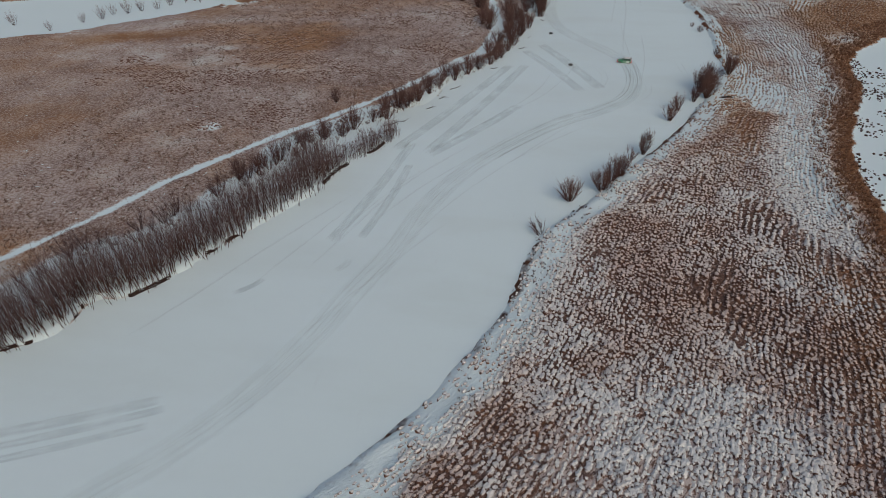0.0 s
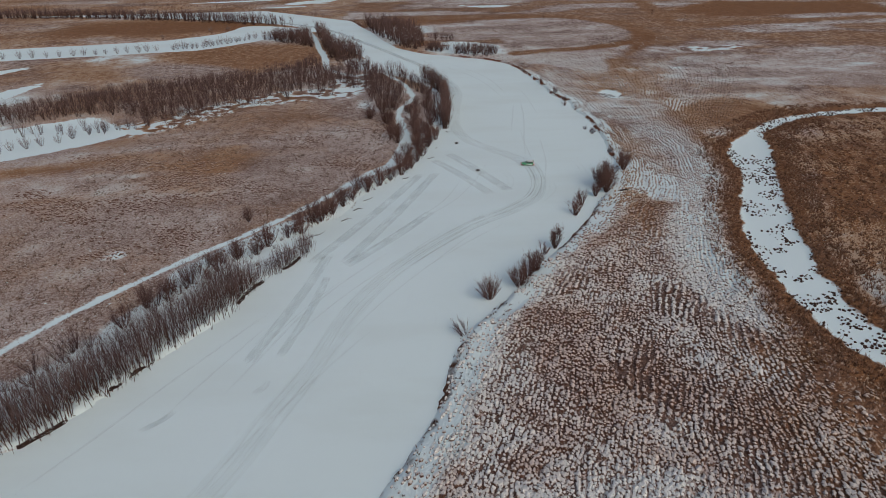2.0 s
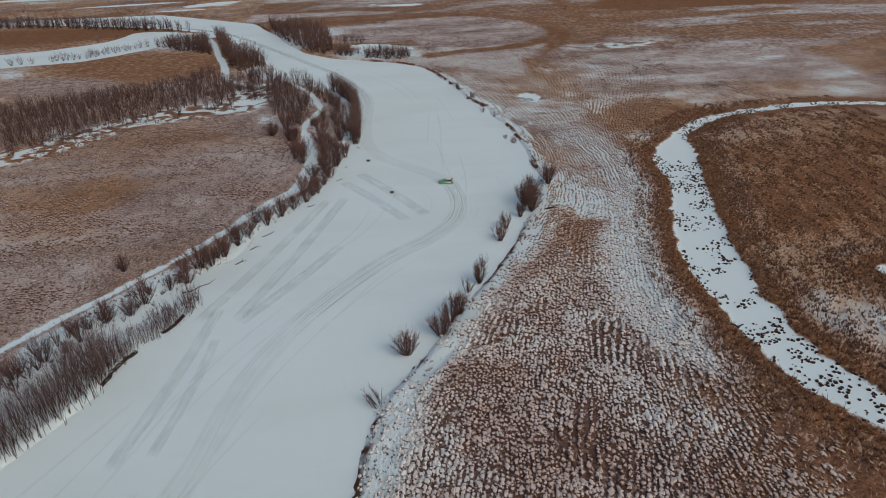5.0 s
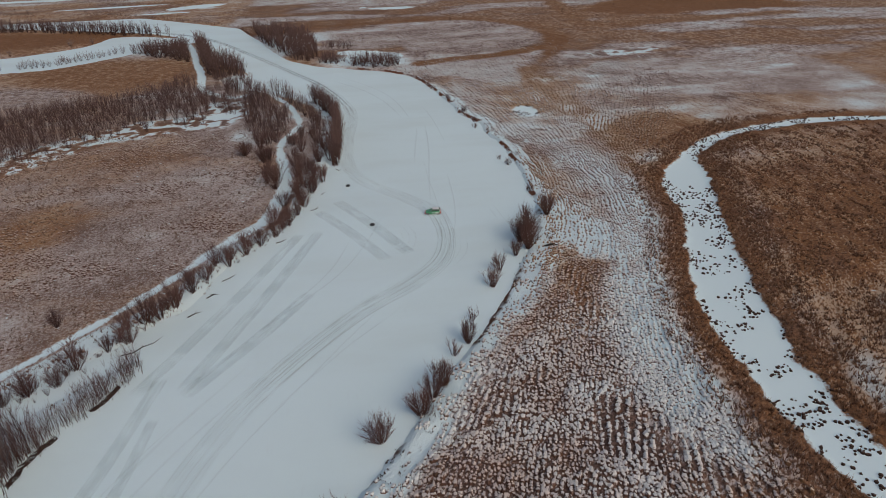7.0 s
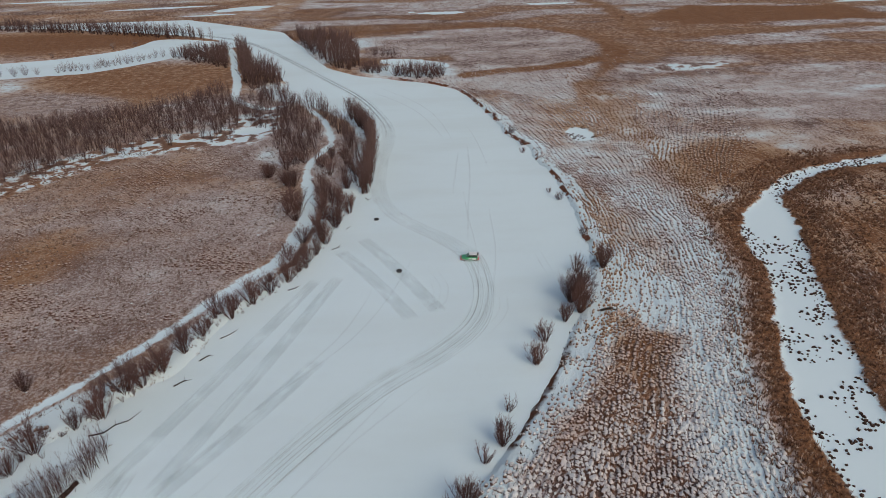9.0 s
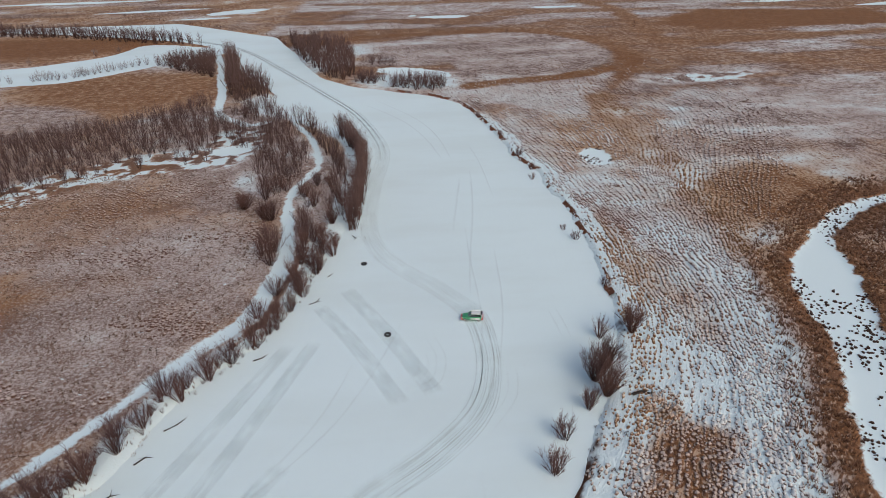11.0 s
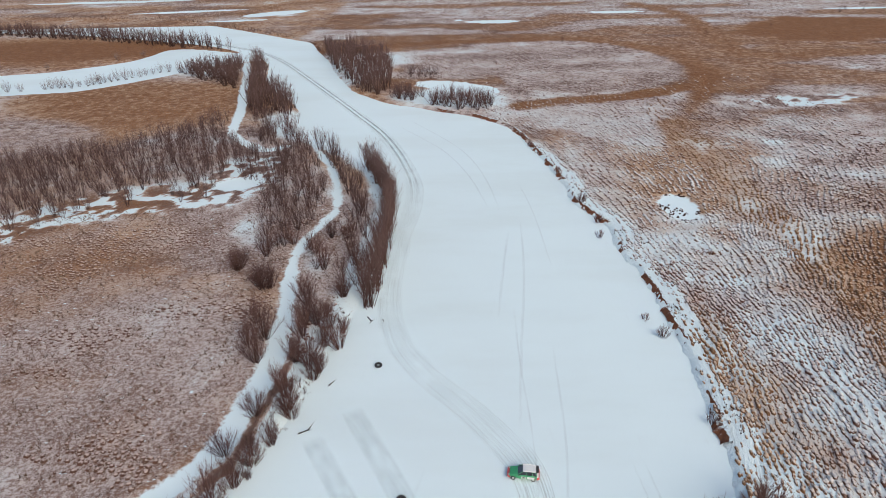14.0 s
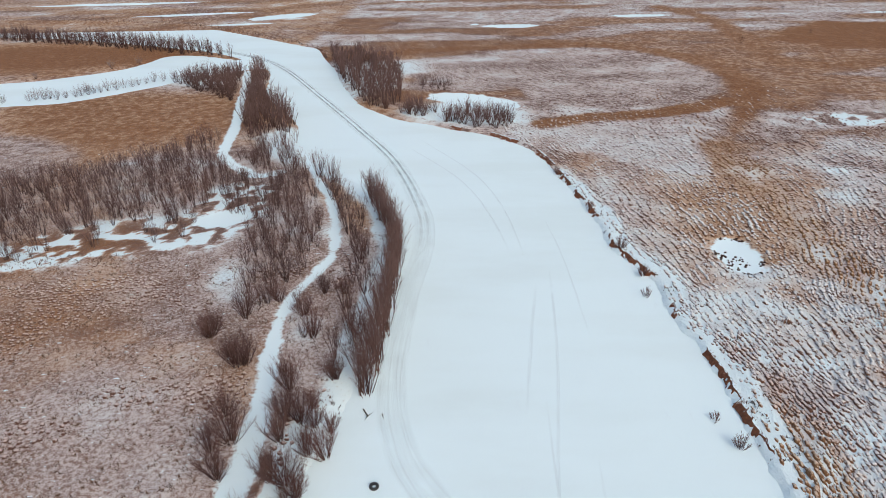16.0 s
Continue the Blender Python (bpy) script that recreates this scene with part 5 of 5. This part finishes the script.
tagged(fallen_branch([(42.6, 155.3), (44.2, 155.8), (45.5, 155.3), (46.9, 156)], 0.26, 40, height(44.5, 155.5)), "dark uprooted willow stump lying on the bank snow")


# ---------------------------------------------------------------- snow lip along the left bank, undercut shade in its face colour
def bank_lip(curve, seed, share, name, label, mat, top=0.42, reach_by=0.75, drop=0.34):
    """A broken lip of frozen turf and snow along the shore, with its bare face towards the ice."""
    c = np.asarray(curve, float)
    s = np.concatenate([[0], np.cumsum(np.linalg.norm(np.diff(c, axis=0), axis=1))])
    k = np.arange(0, s[-1], 0.45)
    c = np.stack([np.interp(k, s, c[:, 0]), np.interp(k, s, c[:, 1])], -1)
    t = np.gradient(c, axis=0)
    t /= np.linalg.norm(t, axis=1)[:, None]
    nrm = np.stack([-t[:, 1], t[:, 0]], -1)
    on = fbm(k / 7, k * 0 + seed, seed, 3)
    ragged = vnoise(k / 1.3, k * 0, seed + 3)
    reach = np.clip((on - (1 - share)) * 6, 0, 1) * reach_by * (0.45 + 0.9 * (ragged - 0.3))
    bm = bmesh.new()
    rough = random.Random(seed)
    prev = None
    for i in range(len(c)):
        if reach[i] < 0.12:
            prev = None
            continue
        zt = top + 0.22 * (vnoise(np.array([k[i] / 0.9]), np.array([0.0]), seed + 5)[0] - 0.25)
        inner, outer = c[i] + nrm[i] * (0.35 + 0.5 * drop), c[i] - nrm[i] * reach[i]
        ring = [bm.verts.new((*inner, zt + 0.10)), bm.verts.new((*(outer * 0.3 + inner * 0.7), zt + 0.04)), bm.verts.new((*(outer * 0.65 + inner * 0.35), zt - 0.4 * drop)),
                bm.verts.new((*outer, zt - drop)), bm.verts.new((*inner, zt - drop - 0.05))]
        for v in ring[1:4]:
            v.co += Vector((rough.uniform(-1, 1), rough.uniform(-1, 1), 0.5 * rough.uniform(-1, 1))) * 0.22 * drop
        if prev:
            for a in range(5):
                bm.faces.new((prev[a], prev[(a + 1) % 5], ring[(a + 1) % 5], ring[a]))
        else:
            bm.faces.new(ring)
        prev = ring
    me = bpy.data.meshes.new(name)
    bmesh.ops.recalc_face_normals(bm, faces=bm.faces)
    bm.to_mesh(me)
    bm.free()
    me.materials.append(mat)
    return tagged(new(name, me), label, "bank edge", kind="stuff")


def make_lip_material(name, dark, light):
    n = Net(name)
    g = n.nodes.new("ShaderNodeNewGeometry")
    sep = n.nodes.new("ShaderNodeSeparateXYZ")
    n.links.new(g.outputs["Normal"], sep.inputs[0])
    fine = n.noise(n.place(), 2.5, 4, 0.6)
    flat = n.ramp(n.math("ADD", sep.outputs[2], n.math("MULTIPLY", n.math("SUBTRACT", fine, 0.5), 0.25)), 0.88, 1.0)
    n.bump(fine, 0.6, 0.1)
    return n.done(n.mix(flat, n.mix(fine, dark, light), SNOW), 0.9, 0.2)


# near-black face colour stands in for the shade under the left bank's edge
M_LIP_SHADE = make_lip_material("snowy_turf_lip_shaded", (0.012, 0.008, 0.007), (0.05, 0.026, 0.02))
M_EARTH = make_lip_material("reddish_bank_earth", (0.045, 0.016, 0.011), (0.25, 0.10, 0.052))
bank_lip(shifted(HEDGE_BANK, 0.25), 3, 0.60, "bank_lip", "lip of snowy turf, its near-black face painted as undercut shade", M_LIP_SHADE, 0.34, 0.55, 0.3)
cut_bank = RIGHT_BANK[(RIGHT_BANK[:, 1] > 182) & (RIGHT_BANK[:, 1] < 350)]
cut_bank = cut_bank + 0.25 * np.column_stack([np.sin(np.arange(len(cut_bank)) * 1.7), np.cos(np.arange(len(cut_bank)) * 1.3)])
bank_lip(shifted(cut_bank, 0.7), 9, 0.52, "bank_face", "broken face of reddish-brown earth at the snowy river bank", M_EARTH, 0.74, 1.1, 0.72)

# ---------------------------------------------------------------- two old lorry tyres that mark the course
M_RUBBER = plain("weathered_black_rubber", (0.018, 0.019, 0.022), 0.75, 0, 0.12)


def lorry_tyre():
    root = new("lorry_tyre")
    tagged(root, "old black lorry tyre lying flat on the snow", "tyre", "tyres marking the course")
    bm = bmesh.new()
    prof = [(0.30, 0.03), (0.36, 0.0), (0.50, 0.0), (0.57, 0.05), (0.585, 0.16), (0.57, 0.27), (0.50, 0.32), (0.36, 0.32), (0.30, 0.29), (0.33, 0.25), (0.44, 0.24), (0.44, 0.08), (0.33, 0.07)]
    n = 36
    rings = [[bm.verts.new((r * math.cos(2 * math.pi * i / n), r * math.sin(2 * math.pi * i / n), z)) for r, z in prof] for i in range(n)]
    for i in range(n):
        for k in range(len(prof)):
            bm.faces.new((rings[i][k], rings[(i + 1) % n][k], rings[(i + 1) % n][(k + 1) % len(prof)], rings[i][(k + 1) % len(prof)]))
    bmesh.ops.recalc_face_normals(bm, faces=bm.faces)
    part("carcass", bm, M_RUBBER, root)
    bm = bmesh.new()
    for i in range(28):
        a = 2 * math.pi * i / 28
        m = Matrix.Rotation(a, 4, "Z") @ Matrix.Translation((0.588, 0, 0.16)) @ Matrix.Rotation(radians(18 if i % 2 else -18), 4, "X") @ Matrix.Diagonal((0.035, 0.07, 0.24, 1))
        bmesh.ops.create_cube(bm, size=1.0, matrix=m)
    part("tread", bm, M_RUBBER, root)
    return root


first_tyre = lorry_tyre()
first_tyre.matrix_world = pose(-0.18, 200.48, 0.0, 0, 0, 12)
copy_thing(first_tyre, pose(5.47, 174.47, 0.0, 0, 0, 50))

# ---------------------------------------------------------------- rally hatchback
M_GREEN = plain("green_car_paint", (0.03, 0.28, 0.11), 0.35, 0, 0.1, 0.5)
M_WHITE = plain("white_car_paint", (0.72, 0.73, 0.72), 0.35, 0, 0.1, 0.5)
M_RED = plain("pinkish_red_car_paint", (0.50, 0.06, 0.06), 0.35, 0, 0.1, 0.5)
M_GLASS = plain("dark_car_glass", (0.012, 0.015, 0.018), 0.08, 0, 0.05, 0.6)
M_RIM = plain("white_steel_rim", (0.5, 0.5, 0.5), 0.4, 0.4)
M_BLACK = plain("black_plastic", (0.02, 0.02, 0.02), 0.6)
M_LAMP = plain("clear_lamp_glass", (0.6, 0.6, 0.58), 0.1, 0.2)
M_TAIL = plain("red_lamp_glass", (0.35, 0.02, 0.02), 0.15)


def loft(rings, cap=True):
    bm = bmesh.new()
    vs = [[bm.verts.new(p) for p in r] for r in rings]
    n = len(vs[0])
    for a, b in zip(vs, vs[1:]):
        for k in range(n):
            bm.faces.new((a[k], a[(k + 1) % n], b[(k + 1) % n], b[k]))
    if cap:
        bm.faces.new(vs[0])
        bm.faces.new(vs[-1])
    bmesh.ops.recalc_face_normals(bm, faces=bm.faces)
    return bm


def hull(x, w, lo, hi):
    return [(x, s * y, z) for s, y, z in ((1, w * 0.88, lo), (1, w, lo + 0.12), (1, w * 1.02, (lo + hi) / 2), (1, w * 0.96, hi - 0.06), (1, w * 0.86, hi),
                                         (-1, w * 0.86, hi), (-1, w * 0.96, hi - 0.06), (-1, w * 1.02, (lo + hi) / 2), (-1, w, lo + 0.12), (-1, w * 0.88, lo))]


def box(x, y, z, sx, sy, sz, bevel=0.015):
    bm = bmesh.new()
    bmesh.ops.create_cube(bm, size=1.0, matrix=Matrix.Translation((x, y, z)) @ Matrix.Diagonal((sx, sy, sz, 1)))
    bmesh.ops.bevel(bm, geom=bm.edges[:], offset=bevel, segments=1, affect="EDGES")
    return bm


def rally_car():
    root = new("rally_car")
    tagged(root, "green white and red rally hatchback on the river ice", "car")
    body = part("body", loft([hull(-1.72, 0.80, 0.26, 0.84), hull(-1.2, 0.83, 0.22, 0.88), hull(0.0, 0.84, 0.20, 0.88), hull(0.75, 0.83, 0.20, 0.87), hull(0.8, 0.82, 0.2, 0.84)]), M_GREEN, root)
    part("bonnet", loft([hull(0.80, 0.80, 0.3, 0.85), hull(1.3, 0.79, 0.3, 0.80), hull(1.72, 0.74, 0.32, 0.72)]), M_GREEN, root)
    part("front_bumper", loft([hull(1.62, 0.80, 0.2, 0.60), hull(1.90, 0.76, 0.2, 0.62), hull(2.04, 0.62, 0.24, 0.56)]), M_RED, root, "pinkish-red front bumper")
    part("rear_bumper", loft([hull(-2.02, 0.70, 0.26, 0.60), hull(-1.92, 0.80, 0.24, 0.64), hull(-1.66, 0.82, 0.24, 0.62)]), M_RED, root, "red rear bumper")
    part("tailgate", loft([hull(-1.90, 0.72, 0.6, 0.86), hull(-1.70, 0.78, 0.6, 0.92)]), M_WHITE, root, "white tailgate")
    g = bmesh.new()
    lo = [g.verts.new(p) for p in ((-1.74, 0.72, 0.85), (0.74, 0.74, 0.85), (0.74, -0.74, 0.85), (-1.74, -0.72, 0.85))]
    hi = [g.verts.new(p) for p in ((-1.46, 0.58, 1.32), (0.04, 0.60, 1.34), (0.04, -0.60, 1.34), (-1.46, -0.58, 1.32))]
    g.faces.new(hi)
    for k in range(4):
        g.faces.new((lo[k], lo[(k + 1) % 4], hi[(k + 1) % 4], hi[k]))
    part("windows", g, M_GLASS, root, "dark window band")
    part("roof", loft([hull(-1.52, 0.55, 1.31, 1.37), hull(-1.2, 0.60, 1.32, 1.42), hull(-0.3, 0.61, 1.33, 1.43), hull(0.10, 0.58, 1.32, 1.38)]), M_WHITE, root, "white roof")
    for side in (1, -1):
        for x0, x1 in ((0.74, 0.04), (-0.35, -0.40), (-1.15, -1.10), (-1.74, -1.46)):
            pb = bmesh.new()
            a, b = Vector((x0, side * 0.735, 0.85)), Vector((x1, side * 0.60, 1.34))
            d = (b - a)
            m = Matrix.Translation((a + b) / 2) @ d.to_track_quat("Z", "Y").to_matrix().to_4x4() @ Matrix.Diagonal((0.05, 0.07, d.length, 1))
            bmesh.ops.create_cube(pb, size=1.0, matrix=m)
            part("pillar", pb, M_GREEN, root)
        part("side_panel", box(-0.95, side * 0.845, 0.55, 0.9, 0.03, 0.36), M_WHITE, root, "white side panel")
        part("mirror", box(0.55, side * 0.88, 0.93, 0.10, 0.18, 0.11, 0.03), M_BLACK, root)
        part("headlight", box(1.80, side * 0.56, 0.64, 0.16, 0.26, 0.14, 0.03), M_LAMP, root)
        part("tail_light", box(-1.88, side * 0.64, 0.74, 0.10, 0.16, 0.2, 0.02), M_TAIL, root)
        part("number_board", box(-0.05, side * 0.852, 0.56, 0.55, 0.02, 0.34), M_WHITE, root, "white number board with plain bars")
        part("number_bar", box(-0.05, side * 0.866, 0.56, 0.28, 0.012, 0.2), M_BLACK, root)
    part("rear_wing", box(-1.72, 0, 1.36, 0.34, 1.2, 0.04), M_BLACK, root, "black rear wing")
    for side in (1, -1):
        part("wing_stay", box(-1.66, side * 0.45, 1.27, 0.10, 0.04, 0.18), M_BLACK, root)
    for x in (1.25, -1.25):
        for side in (1, -1):
            w = new("wheel")
            w.parent = root
            w.location = (x, side * 0.76, 0.30)
            n = 20
            tb = loft([[(r * math.cos(2 * math.pi * i / n), yy, r * math.sin(2 * math.pi * i / n)) for i in range(n)] for r, yy in ((0.19, -0.09), (0.27, -0.10), (0.30, -0.07), (0.30, 0.07), (0.27, 0.10), (0.19, 0.09))], False)
            part("tyre", tb, M_RUBBER, w)
            rb = loft([[(r * math.cos(2 * math.pi * i / n), yy, r * math.sin(2 * math.pi * i / n)) for i in range(n)] for r, yy in ((0.19, -0.085), (0.19, 0.085), (0.15, 0.06), (0.06, 0.05), (0.05, 0.08))])
            part("rim", rb, M_RIM, w)
    return root


rally_car().matrix_world = pose(20.65, 178.30, 0.0, 0, 0, 172)
